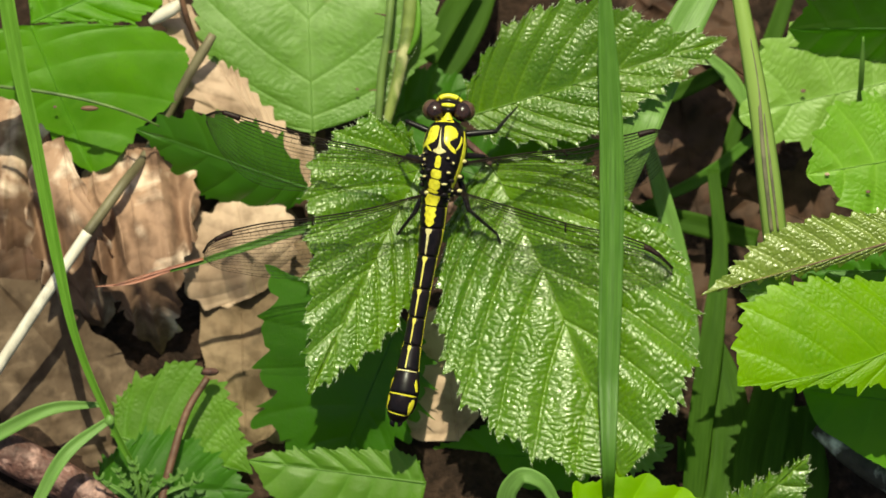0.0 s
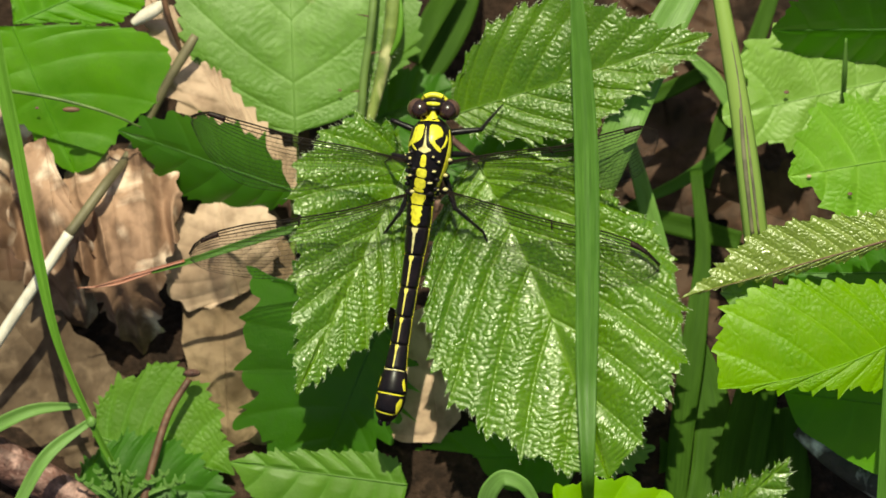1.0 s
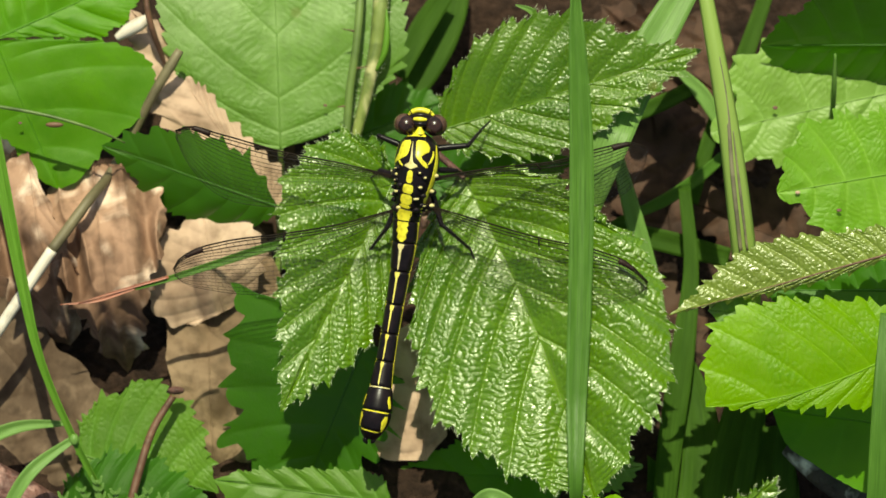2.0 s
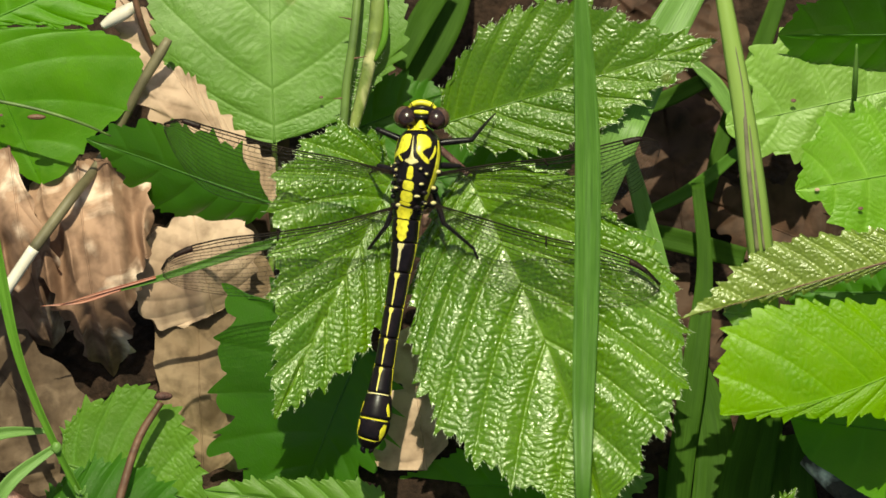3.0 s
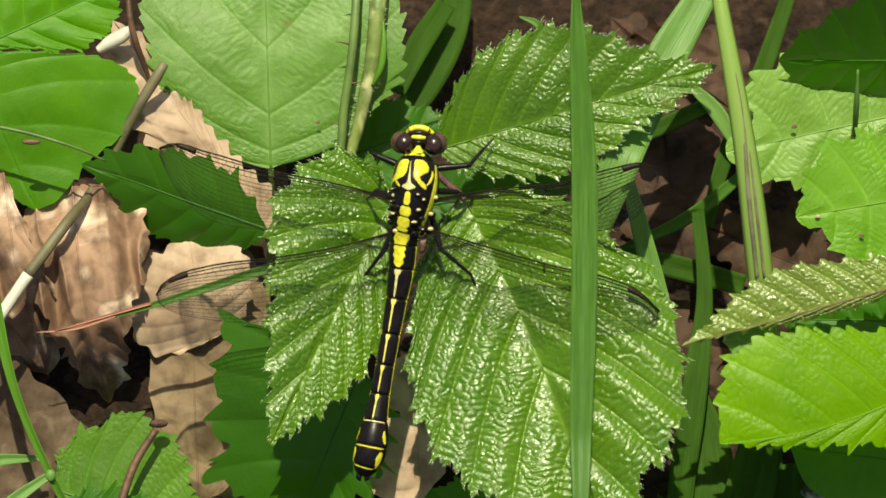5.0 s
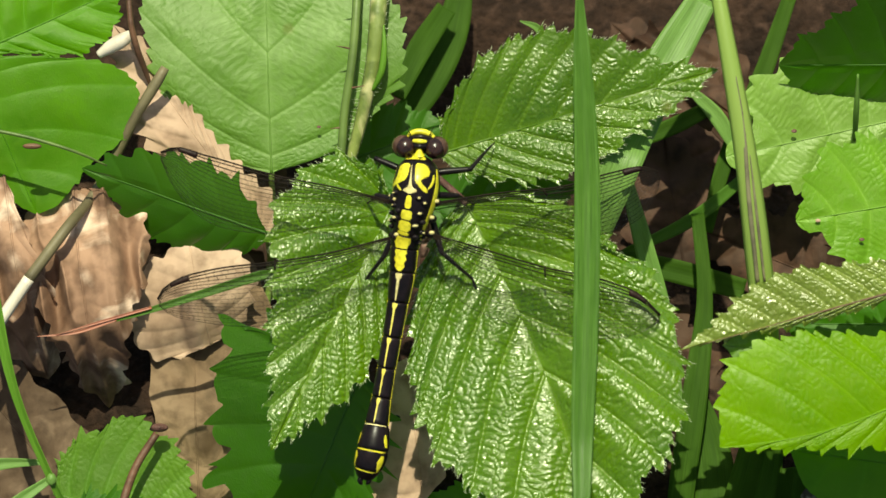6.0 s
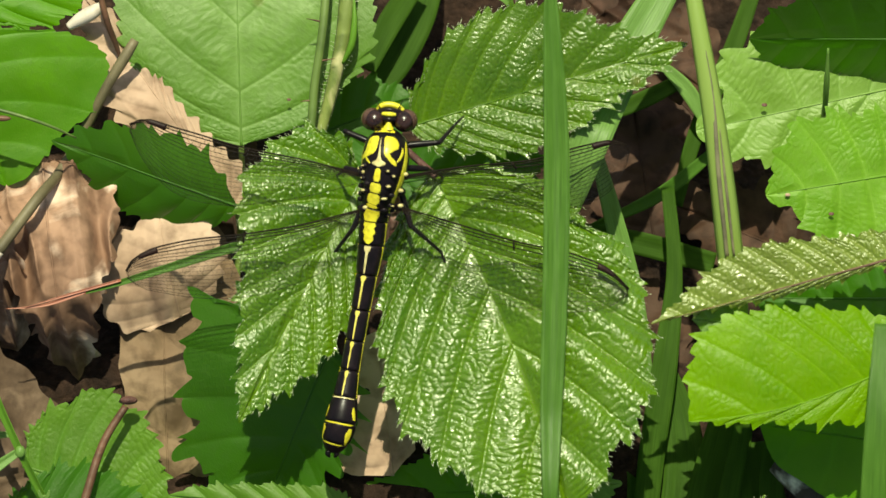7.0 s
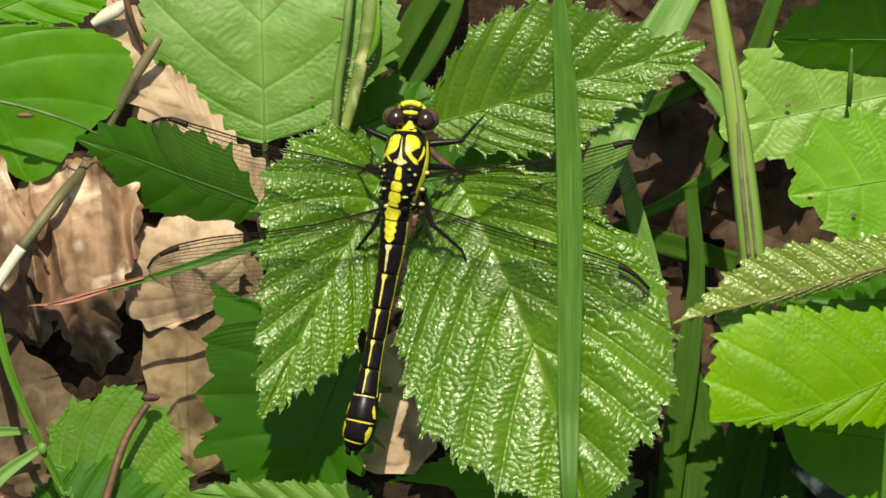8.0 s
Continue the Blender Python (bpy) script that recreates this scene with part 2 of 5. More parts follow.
BARK = plain_material("red_brown_bark", (0.05, 0.02, 0.015), (0.17, 0.075, 0.06), rough=0.65, scale=700, bump=1.0, depth=0.001, third=(0.38, 0.22, 0.19))
LICHEN = plain_material("lichen_bark", (0.02, 0.018, 0.015), (0.06, 0.05, 0.04), rough=0.8, scale=420, bump=1.0, depth=0.0015, third=(0.72, 0.72, 0.64))
STEM_GREEN = plain_material("bramble_stem_green", (0.09, 0.16, 0.025), (0.20, 0.27, 0.06), rough=0.45, scale=260, bump=0.3)
CANE = plain_material("bramble_cane_olive", (0.055, 0.10, 0.018), (0.13, 0.19, 0.045), rough=0.5, scale=260, bump=0.3)
SHOOT = plain_material("pale_shoot", (0.10, 0.15, 0.03), (0.24, 0.28, 0.08), third=(0.42, 0.40, 0.20), rough=0.5, scale=600, bump=0.5, streak=(1, 1, 0.3))
RED_TIP = plain_material("red_grass_tip", (0.24, 0.07, 0.045), (0.36, 0.15, 0.08), rough=0.5, scale=300)
BLACK = plain_material("insect_black", (0.004, 0.003, 0.004), (0.012, 0.007, 0.009), rough=0.33, spec=0.2, scale=2500, bump=0.25, depth=0.00005)
YELLOW = plain_material("insect_yellow", (0.60, 0.50, 0.025), (0.74, 0.69, 0.06), rough=0.38, scale=1600, bump=0.2, depth=0.00005)
STRIPE = plain_material("insect_pale_yellow", (0.62, 0.51, 0.08), (0.74, 0.66, 0.16), rough=0.4, scale=1600, bump=0.2, depth=0.00005)
CREAM = plain_material("insect_cream", (0.54, 0.45, 0.17), (0.64, 0.56, 0.28), rough=0.4, scale=1600, bump=0.15, depth=0.00005)
EYE = plain_material("insect_eye", (0.012, 0.005, 0.005), (0.040, 0.018, 0.015), rough=0.24, scale=5000, bump=0.08, depth=0.00003, coat=0.2, spec=0.35)
EYE_RIM = plain_material("insect_eye_rim", (0.055, 0.026, 0.018), (0.10, 0.052, 0.034), rough=0.2, scale=4000, bump=0.1, depth=0.00003, coat=0.15)
VEIN = plain_material("wing_vein", (0.008, 0.005, 0.004), (0.018, 0.012, 0.008), rough=0.7, scale=900, spec=0.1)
STIGMA = plain_material("wing_stigma", (0.010, 0.004, 0.004), (0.022, 0.010, 0.008), rough=0.5, scale=1500, spec=0.15)


def film_material():
    n = Nodes("wing_membrane")
    clear = n.add("BsdfTransparent", {"Color": (0.97, 0.97, 0.95, 1)})
    sheen = n.add("BsdfGlossy", {"Color": (0.9, 0.9, 0.95, 1), "Roughness": 0.28})
    edge = n.add("Fresnel", {"IOR": 1.18})
    blend = n.add("MixShader", {0: edge.outputs[0], 1: clear.outputs[0], 2: sheen.outputs[0]})
    n.link(blend.outputs[0], n.out.inputs[0])
    return n.mat


FILM = film_material()


# ---- builders ----
def thing(name, place, label, category, group="", kind=""):
    """An empty at a thing's base, in working millimetres."""
    ob = new(name)
    ob.location = at(place)
    ob.empty_display_size = 0.002
    scene.view_layers[0].update()
    return tagged(ob, label, category, group, kind)


def root_of(ob):
    while ob.parent:
        ob = ob.parent
    return ob


def part(name, points, faces, material, parent, label="", uv=None, rib=None, smooth=True):
    """ONE mesh under a thing or a part, from points in working millimetres."""
    base = np.array(root_of(parent).location)
    mesh = bpy.data.meshes.new(name)
    mesh.from_pydata((world_of(points) - base).tolist(), [], faces)
    if uv is not None:
        layer = mesh.uv_layers.new(name="veins")
        loops = np.zeros(len(mesh.loops), dtype=np.int64)
        mesh.loops.foreach_get("vertex_index", loops)
        layer.data.foreach_set("uv", np.asarray(uv, float)[loops].ravel())
    if rib is not None:
        mesh.attributes.new("rib", "FLOAT", "POINT").data.foreach_set("value", np.asarray(rib, float))
    mesh.polygons.foreach_set("use_smooth", [smooth] * len(mesh.polygons))
    mesh.materials.append(material)
    ob = new(name, mesh)
    ob.parent = parent
    return tagged(ob, label)


def sheet_faces(rows, cols):
    i = np.arange(rows - 1)[:, None] * cols + np.arange(cols - 1)[None]
    return np.stack([i, i + 1, i + cols + 1, i + cols], -1).reshape(-1, 4).tolist()


def tube_data(points, radii, sides=8, n=0, flat=1.0):
    """A closed tube along a curve."""
    p = spline(np.c_[np.asarray(points, float), np.broadcast_to(radii, len(points))], n or 6 * len(points))
    path, r = p[:, :3], np.maximum(p[:, 3], 0.01)
    t = unit(np.gradient(path, axis=0))
    ref = np.array([0, 0, 1.0]) if abs(t[:, 2]).max() < 0.9 else np.array([1.0, 0, 0])
    a = unit(np.cross(t, ref))
    b = np.cross(a, t)
    ang = np.linspace(0, 2 * np.pi, sides, endpoint=False)
    ring = path[:, None] + r[:, None, None] * (np.cos(ang)[None, :, None] * a[:, None] + flat * np.sin(ang)[None, :, None] * b[:, None])
    k = len(path)
    faces = []
    for i in range(k - 1):
        for j in range(sides):
            faces.append((i * sides + j, i * sides + (j + 1) % sides, (i + 1) * sides + (j + 1) % sides, (i + 1) * sides + j))
    faces.append(tuple(range(sides))[::-1])
    faces.append(tuple((k - 1) * sides + j for j in range(sides)))
    return ring.reshape(-1, 3), faces


def tube(name, points, radii, material, parent, label="", sides=8, n=0, flat=1.0):
    return part(name, *tube_data(points, radii, sides, n, flat), material, parent, label)


def blob_data(centre, size, axes=None, rows=14, cols=20):
    """An ellipsoid with half-axes size along the given axes."""
    axes = np.eye(3) if axes is None else unit(axes)
    th, ph = np.meshgrid(np.linspace(0.02, np.pi - 0.02, rows), np.linspace(0, 2 * np.pi, cols, endpoint=False), indexing="ij")
    q = np.stack([np.sin(th) * np.cos(ph), np.sin(th) * np.sin(ph), np.cos(th)], -1).reshape(-1, 3) * np.asarray(size)
    faces = []
    for i in range(rows - 1):
        for j in range(cols):
            faces.append((i * cols + j, (i + 1) * cols + j, (i + 1) * cols + (j + 1) % cols, i * cols + (j + 1) % cols))
    faces += [tuple(range(cols))[::-1], tuple((rows - 1) * cols + j for j in range(cols))]
    return np.asarray(centre) + q @ axes, faces


def blob(name, centre, size, material, parent, axes=None, label="", rows=14, cols=20):
    return part(name, *blob_data(centre, size, axes, rows, cols), material, parent, label)


EGG = [(0.02, 0.10), (0.20, 0.30), (0.45, 0.36), (0.72, 0.24), (0.9, 0.09)]


def leaf(parent, base, tip, plus, minus, material, name="blade", label="", face=(0, 0, 1), veins=8, quilt=0.5, tooth=1.0, teeth=26, slant=0.55,
         fold=(0.0, 0.0), droop=(0.0, 0.0), arch=0.0, bend=0.0, seed=1, rows=150, cols=26, crumple=0.4, peak=0.0, ladder=0.0, lobe=False, midrib=None, rib_width=0.3, fringe=0, cell=0.0, flute=(0.0, 8.0)):
    """A leaf blade whose mesh rows follow its side veins, from the midrib to the rim. plus and minus: the rim on either half as fractions of the
    leaf's length, along and across it (plus: to the left, looking to the tip). tooth: the teeth's height in millimetres."""
    base, tip = np.asarray(base, float), np.asarray(tip, float)
    length = np.linalg.norm(tip - base)
    along = (tip - base) / length
    up = unit(np.asarray(face, float) - along * np.dot(face, along))
    side = np.cross(up, along)
    p = np.linspace(0, 1, rows)
    lean_of = slant if isinstance(slant, tuple) else (slant, slant)
    phase = veins * p
    frac = phase - np.floor(phase)
    near = np.abs(phase - np.round(phase))
    t = np.linspace(0, 1, cols) ** 0.9
    T = t[None]
    points, faces, ribs, maps, line, rims = [], [], [], [], None, []
    for sign, rim, lean_now, g in ((-1, minus, lean_of[1], 1), (1, plus, lean_of[0], 0)):
        s = p ** (1 / lean_now)
        path = spline([(0.0, 0.0)] + [(a, abs(c)) for a, c in rim] + [(1.0, 0.0)], 400) * length
        d = np.r_[0, np.cumsum(np.linalg.norm(np.diff(path, axis=0), axis=1))]
        x, y = np.interp(p * d[-1], d, path[:, 0]), np.interp(p * d[-1], d, path[:, 1])
        dx, dy = np.gradient(x), np.gradient(y)
        k = np.hypot(dx, dy) + 1e-9
        nx, ny = -dy / k, dx / k
        if lobe:
            saw = tooth * np.cos(2 * np.pi * phase + seed) * 0.5 + 0.3 * tooth * grain(p * 30, p * 0 + sign, seed)
            lean = 0 * saw
        else:
            q = teeth * p + 0.3 * grain(p * 9, p * 0 + sign, seed)
            f = q - np.floor(q)
            size = tooth * (0.75 + 0.5 * grain(np.floor(q) * 0.73, p * 0 + sign, seed + 3)) * (0.7 + 0.9 * (1 - 2 * near) ** 2)
            saw = size * (np.minimum(f / 0.72, (1 - f) / 0.28) - 0.35)
            lean = 0.35 * saw
            saw = saw + 0.4 * tooth * (np.cos(2 * np.pi * phase) - 0.2)
        fade = np.minimum(1, p * 8) * np.minimum(1, (1 - p) * 7)
        rx, ry = x + fade * (saw * nx + lean * dx / k), np.maximum(y + fade * (saw * ny + lean * dy / k), 0)
        S = s[:, None]
        X = (1 - T) * (S * length) + T * x[:, None] + (rx - x)[:, None] * T**7
        Y = T * y[:, None] + (ry - y)[:, None] * T**7
        bow = np.sin(np.pi * T) * np.hypot(x - s * length, y)[:, None] * 0.06
        X = X - bow
        ms = np.clip(X / length, 0, 1)
        half = base + X[..., None] * along + (sign * Y)[..., None] * side
        half = half + (np.sin(np.pi * ms) * arch)[..., None] * up + (np.sin(np.pi * S) * bend * (1 - T))[..., None] * side
        f2 = frac[:, None]
        top = peak[g] if isinstance(peak, tuple) else peak
        if top:
            roof = np.minimum(f2 / top, (1 - f2) / (1 - top))
            roof = np.sqrt(roof**2 + 0.002) - 0.2 * roof**6
        else:
            roof = np.sin(np.pi * f2**0.85) ** 0.75
        puff = roof * np.minimum(1, T * 4) * (1 - 0.25 * T**4)
        gap = np.hypot(np.gradient(X, axis=0), np.gradient(Y, axis=0)) * rows / veins
        h = (quilt[g] if isinstance(quilt, tuple) else quilt) * puff * np.minimum(1, gap / 4.0) + fold[g] * Y - droop[g] * Y**2 / 20
        h = h + crumple * grain(X / 9 + seed, sign * Y / 9 + 3, seed) + 0.3 * crumple * grain(X / 3, sign * Y / 3, seed + 9)
        step = np.hypot(X - S * length, Y)
        if ladder:
            vx, vy = (x - s * length)[:, None], y[:, None]
            run = (X * vx + Y * vy) / (np.hypot(vx, vy) + 1e-6)
            jig = 0.8 * grain(phase[:, None] * 1.3 + 4, step / 2.5, seed + 6) + 0.5 * np.abs(2 * f2 - 1)
            coarse = np.abs(grain(phase[:, None] * 1.2 + 20 + 5 * sign, run / 1.05 + 1.6 * jig, seed + 2))
            fine = np.abs(grain(phase[:, None] * 4.5 + 9, run / 0.7 + 2.0 * jig, seed + 4))
            h = h + ladder * (1.5 * np.sqrt(coarse) + 0.8 * np.sqrt(fine) - 1.0) * np.minimum(1, T * 6)
        swell = cell[g] if isinstance(cell, tuple) else cell
        if swell:
            vx, vy = (x - s * length)[:, None], y[:, None]
            run = (X * vx + Y * vy) / (np.hypot(vx, vy) + 1e-6)
            bowed = run / 0.86 + 0.9 * np.abs(f2 - 0.45) + 0.4 * grain(phase[:, None] * 2.1 + 7 * sign, run / 2.2, seed + 5)
            wall = cell_walls(phase[:, None] * 3.3 + 0.8 * grain(phase[:, None] * 3, run / 1.6, seed + 8) + 30 * (sign + 1), bowed + 50, seed)
            pillow = np.clip(wall / 0.24, 0, 1)
            pillow = pillow * pillow * (3 - 2 * pillow) + 0.7 * np.minimum(wall, 0.5)
            h = h + swell * (pillow - 0.6) * np.minimum(1, T * 8) * np.minimum(1, gap / 3.0) * (0.75 + 0.5 * grain(X / 4, sign * Y / 4, seed + 12))
            h = h - 1.6 * swell * np.exp(-((np.minimum(f2, 1 - f2) * gap / 0.28) ** 2)) * np.minimum(1, gap / 2.5) * (1 - 0.5 * T)
        if flute[0]:
            h = h + flute[0] * (0.6 - 2 * np.abs(grain(sign * Y / flute[1] + 0.37 * seed, X / (4.5 * flute[1]), seed + 15)) + 0.35 * grain(sign * Y / (0.4 * flute[1]), X / (2 * flute[1]), seed + 16)) * np.minimum(1, 0.3 + Y / 6)
        half = half + h[..., None] * up
        vein = np.exp(-((np.minimum(f2, 1 - f2) * gap / rib_width) ** 2)) * (1 - 0.6 * T)
        rib = np.maximum(vein, np.exp(-((Y / (rib_width * 1.5)) ** 2)))
        vx, vy = (x - s * length)[:, None], y[:, None]
        run = (X * vx + Y * vy) / (np.hypot(vx, vy) + 1e-6)
        uv = np.stack([np.broadcast_to(phase[:, None] * 3.2 + 40 * sign, Y.shape), run / 0.85 + 50], -1)
        shift = sum(len(q) for q in points)
        grid = sheet_faces(rows, cols)
        faces += [tuple(v + shift for v in (q if sign > 0 else q[::-1])) for q in grid]
        points.append(half.reshape(-1, 3))
        ribs.append(rib.ravel())
        maps.append(uv.reshape(-1, 2))
        line = half[:, 0]
        rims.append(half[:, -1])
    ob = part(name, np.concatenate(points), faces, material, parent, label, np.concatenate(maps), np.concatenate(ribs))
    if fringe:
        rng = np.random.default_rng(seed)
        hair, hair_faces, count = [], [], 0
        for rim in rims:
            for i in rng.integers(3, rows - 3, fringe // 2):
                out = unit(rim[i] - line[min(rows - 1, int(i * 0.8))]) + rng.normal(0, 0.35, 3)
                q, f = tube_data([rim[i], rim[i] + unit(out) * rng.uniform(0.3, 0.75)], [0.045, 0.012], 3, 2)
                hair.append(q)
                hair_faces += [tuple(v + count for v in g) for g in f]
                count += len(q)
        tagged(part("fringe", np.concatenate(hair), hair_faces, HAIR, ob, "fine pale hairs"), kind="stuff")
    if midrib:
        k = max(1, rows // 20)
        line = line[::k] + 0.04 * up
        tube("midrib", line, np.linspace(0.22, 0.06, len(line)), midrib, ob, sides=6, n=40)
    return ob


def blade(name, points, widths, material, parent, label="", n=60, keel=0.25, face=(0, 0, 1), twist=0.0, across=7):
    """A grass blade: a keeled ribbon with a rounded under-side."""
    p = spline(np.c_[np.asarray(points, float), np.asarray(widths, float)], n)
    path, w = p[:, :3], np.maximum(p[:, 3], 0.02)
    t = unit(np.gradient(path, axis=0))
    a = unit(np.cross(t, np.asarray(face, float)))
    b = np.cross(a, t)
    if twist:
        q = np.radians(np.linspace(0, twist, n))[:, None]
        a, b = a * np.cos(q) + b * np.sin(q), b * np.cos(q) - a * np.sin(q)
    x = np.linspace(-1, 1, across)
    top = path[:, None] + (w[:, None] * x / 2)[..., None] * a[:, None] + (w[:, None] * keel * (np.abs(x) - 0.5))[..., None] * b[:, None]
    low = top - (0.10 + 0.06 * w[:, None] * (1 - x**2))[..., None] * b[:, None]
    ring = np.concatenate([top, low[:, ::-1]], 1)
    m = 2 * across
    faces = []
    for i in range(n - 1):
        for j in range(m):
            faces.append((i * m + j, i * m + (j + 1) % m, (i + 1) * m + (j + 1) % m, (i + 1) * m + j))
    faces += [tuple(range(m))[::-1], tuple((n - 1) * m + j for j in range(m))]
    d = np.r_[0, np.cumsum(np.linalg.norm(np.diff(path, axis=0), axis=1))]
    u = np.r_[x, x[::-1]]
    uv = np.stack(np.broadcast_arrays(u[None] * 0.5 + 0.5, d[:, None]), -1).reshape(-1, 2)
    return part(name, ring.reshape(-1, 3), faces, material, parent, label, uv)


# ---- ground ----
def build_ground():
    g = np.r_[-80, -20, -5, -1.5, -0.6, -0.3, np.linspace(-0.16, 0.16, 110), 0.3, 0.6, 1.5, 5, 20, 80]
    X, Y = np.meshgrid(g, g, indexing="ij")
    Z = 0.0022 * grain(X * 60, Y * 60, 3) + 0.0011 * grain(X * 190, Y * 190, 4) - 0.001
    mesh = bpy.data.meshes.new("ground")
    mesh.from_pydata(np.stack([X, Y, Z], -1).reshape(-1, 3).tolist(), [], [f[::-1] for f in sheet_faces(len(g), len(g))])
    mesh.polygons.foreach_set("use_smooth", [True] * len(mesh.polygons))
    mesh.materials.append(SOIL)
    tagged(new("ground", mesh), "dark brown crumbly forest soil under dead leaves", "ground", kind="structure")


build_ground()


# ---- dead leaves of the litter ----
def dead_leaf(label, base, tip, plus, minus, material=DEAD, **more):
    root = thing("dead_leaf", base, label, "dead leaf", "dead leaves of the litter")
    opts = dict(veins=6, tooth=2.0, lobe=True, quilt=0.5, crumple=1.0, rows=90, cols=18, midrib=material)
    opts.update(more)
    leaf(root, base, tip, plus, minus, material, **opts)
    return root


dead_leaf("curled pinkish-brown dead oak leaf, its lower end bent down", (-55.7, 16.7, -20), (-50.2, -11.6, -28), [(0.23, 0.07), (0.44, 0.13), (0.65, 0.12), (0.86, 0.11)], [(0.04, -0.12), (0.25, -0.22), (0.51, -0.23), (0.79, -0.16), (0.94, -0.07)], arch=9.5, fold=(-0.1, -0.15), droop=(0.4, 0.4), crumple=1.2, quilt=0.4, veins=7, seed=3, tooth=0.9, flute=(2.4, 2.6), rows=130, cols=40, midrib=DEAD)
dead_leaf("curled pinkish-brown dead leaf with a toothed rim", (-46.3, 14.4, -20.5), (-41.8, -15.7, -28), [(0.0, 0.08), (0.03, 0.20), (0.13, 0.30), (0.34, 0.28), (0.60, 0.17), (0.86, 0.10)], [(-0.02, -0.10), (0.04, -0.20), (0.20, -0.25), (0.42, -0.20), (0.66, -0.14), (0.88, -0.08)], lobe=False, teeth=16, arch=9.5, fold=(-0.1, -0.15), droop=(0.4, 0.4), crumple=1.2, quilt=0.4, veins=8, seed=4, tooth=1.1, flute=(2.4, 2.6), rows=150, cols=44, midrib=DEAD)
dead_leaf("brown dead leaf standing on edge in the litter", (-65.2, 24.8, -40), (-63.8, -2.5, -34), [(0.13, 0.15), (0.44, 0.22), (0.72, 0.20), (0.91, 0.13)], [(0.15, -0.22), (0.55, -0.27), (0.87, -0.18)], arch=6.0, fold=(0.1, 0.1), crumple=1.6, quilt=0.6, veins=7, seed=5, flute=(2.0, 3.0), rows=120, cols=32)
# The darker brown paints in the shade beside the straw.
dead_leaf("reddish-brown dead leaf by the straw, its shade painted in", (-62.9, 1.8, -34), (-60.5, -14.6, -29), EGG, EGG, DEAD_SHADED, crumple=1.2, seed=16)
dead_leaf("large flat pale tan dead leaf with dark specks", (-28.5, -35.6, -22), (-30.7, 8.5, -33), [(0.02, -0.09), (0.20, -0.12), (0.47, -0.13), (0.73, -0.14), (0.94, -0.09)], [(0.14, 0.11), (0.33, 0.20), (0.52, 0.24), (0.76, 0.23), (0.96, 0.14)], DEAD_PALE, crumple=0.9, arch=2.5, quilt=0.3, seed=6, tooth=0.5, rows=140, cols=40, flute=(1.2, 7.0))
# Separate lighter piece: sunlight on the tan leaf's upper end, put into colour.
dead_leaf("scalloped upper piece of the tan leaf, coloured lighter as sunlit", (-27.4, -6.6, -24.5), (-30.4, 7.4, -23.5), [(-0.04, -0.50), (0.32, -0.75), (0.69, -0.68), (0.93, -0.34)], [(0.12, 0.30), (0.47, 0.53), (0.82, 0.48), (1.00, 0.30)], DEAD_LIGHT, arch=2.2, crumple=0.8, quilt=0.3, seed=17, tooth=0.9, veins=9, rows=120, cols=36, flute=(1.5, 5.0))
dead_leaf("flat umber-brown dead leaf on the dark soil", (-43.0, -31.0, -18.5), (-66.5, -4.5, -27.5), [(0.02, 0.14), (0.23, 0.30), (0.60, 0.34), (0.92, 0.22)], [(0.04, -0.12), (0.31, -0.20), (0.62, -0.17), (0.87, -0.13)], DEAD_UMBER, crumple=0.8, seed=7, tooth=0.8, rows=130, cols=34, flute=(0.8, 7.0))
dead_leaf("pinkish dead leaf with a dark rim under the bramble", (2.2, -28.0, -17.5), (-0.3, -8.2, -20), [(0.07, -0.31), (0.35, -0.49), (0.66, -0.42), (0.91, -0.19)], [(0.14, 0.13), (0.42, 0.20), (0.72, 0.20), (0.91, 0.13)], DEAD_LIGHT, crumple=0.6, seed=8, tooth=0.8, veins=4)
dead_leaf("pinkish-brown dead leaf with a toothed edge", (-19.4, 8.4, -23), (-41.1, 37.5, -24), [(0.16, 0.11), (0.44, 0.16), (0.66, 0.16), (0.87, 0.10)], [(0.05, -0.09), (0.29, -0.07), (0.53, -0.05), (0.86, -0.07)], material=DEAD_LIGHT, crumple=1.0, fold=(0.3, -0.4), tooth=1.0, seed=9, veins=14, rows=130, cols=30, flute=(0.7, 3.5))
dead_leaf("reddish-brown dead leaf in the shade", (47.0, 19.9, -46), (28.4, 40.2, -54), EGG, EGG, DEAD_SHADED, crumple=1.0, seed=10)
dead_leaf("reddish-brown dead leaf in the shade", (38.9, 3.5, -40), (35.8, 24.2, -46), EGG, EGG, DEAD_SHADED, crumple=1.2, seed=11)
# Raised off the ground to shade the soil below; no hollow is modelled.
dead_leaf("reddish-brown dead leaf over a hollow", (30.0, 35.0, -40), (46.0, 25.0, -32), EGG, EGG, DEAD_SHADED, crumple=1.0, arch=3.0, seed=18, flute=(1.2, 3.0), rows=110, cols=30)
dead_leaf("brown dead leaf among grass stems", (60.7, 1.8, -36), (41.5, 9.5, -40), EGG, EGG, DEAD_SHADED, crumple=0.8, seed=12)
dead_leaf("reddish-brown dead leaf in the shade", (38.4, -18.4, -31), (34.4, 0.9, -36), EGG, EGG, DEAD_SHADED, crumple=0.8, seed=13)
dead_leaf("reddish-brown dead leaf in the shade", (36.9, -38.0, -21), (30.6, -20.0, -27), EGG, EGG, DEAD_SHADED, crumple=0.8, seed=14)
dead_leaf("brown dead leaf in the shade", (-19.0, 0.1, -36), (-24.3, 20.6, -42), EGG, EGG, DEAD_SHADED, crumple=0.8, seed=15)


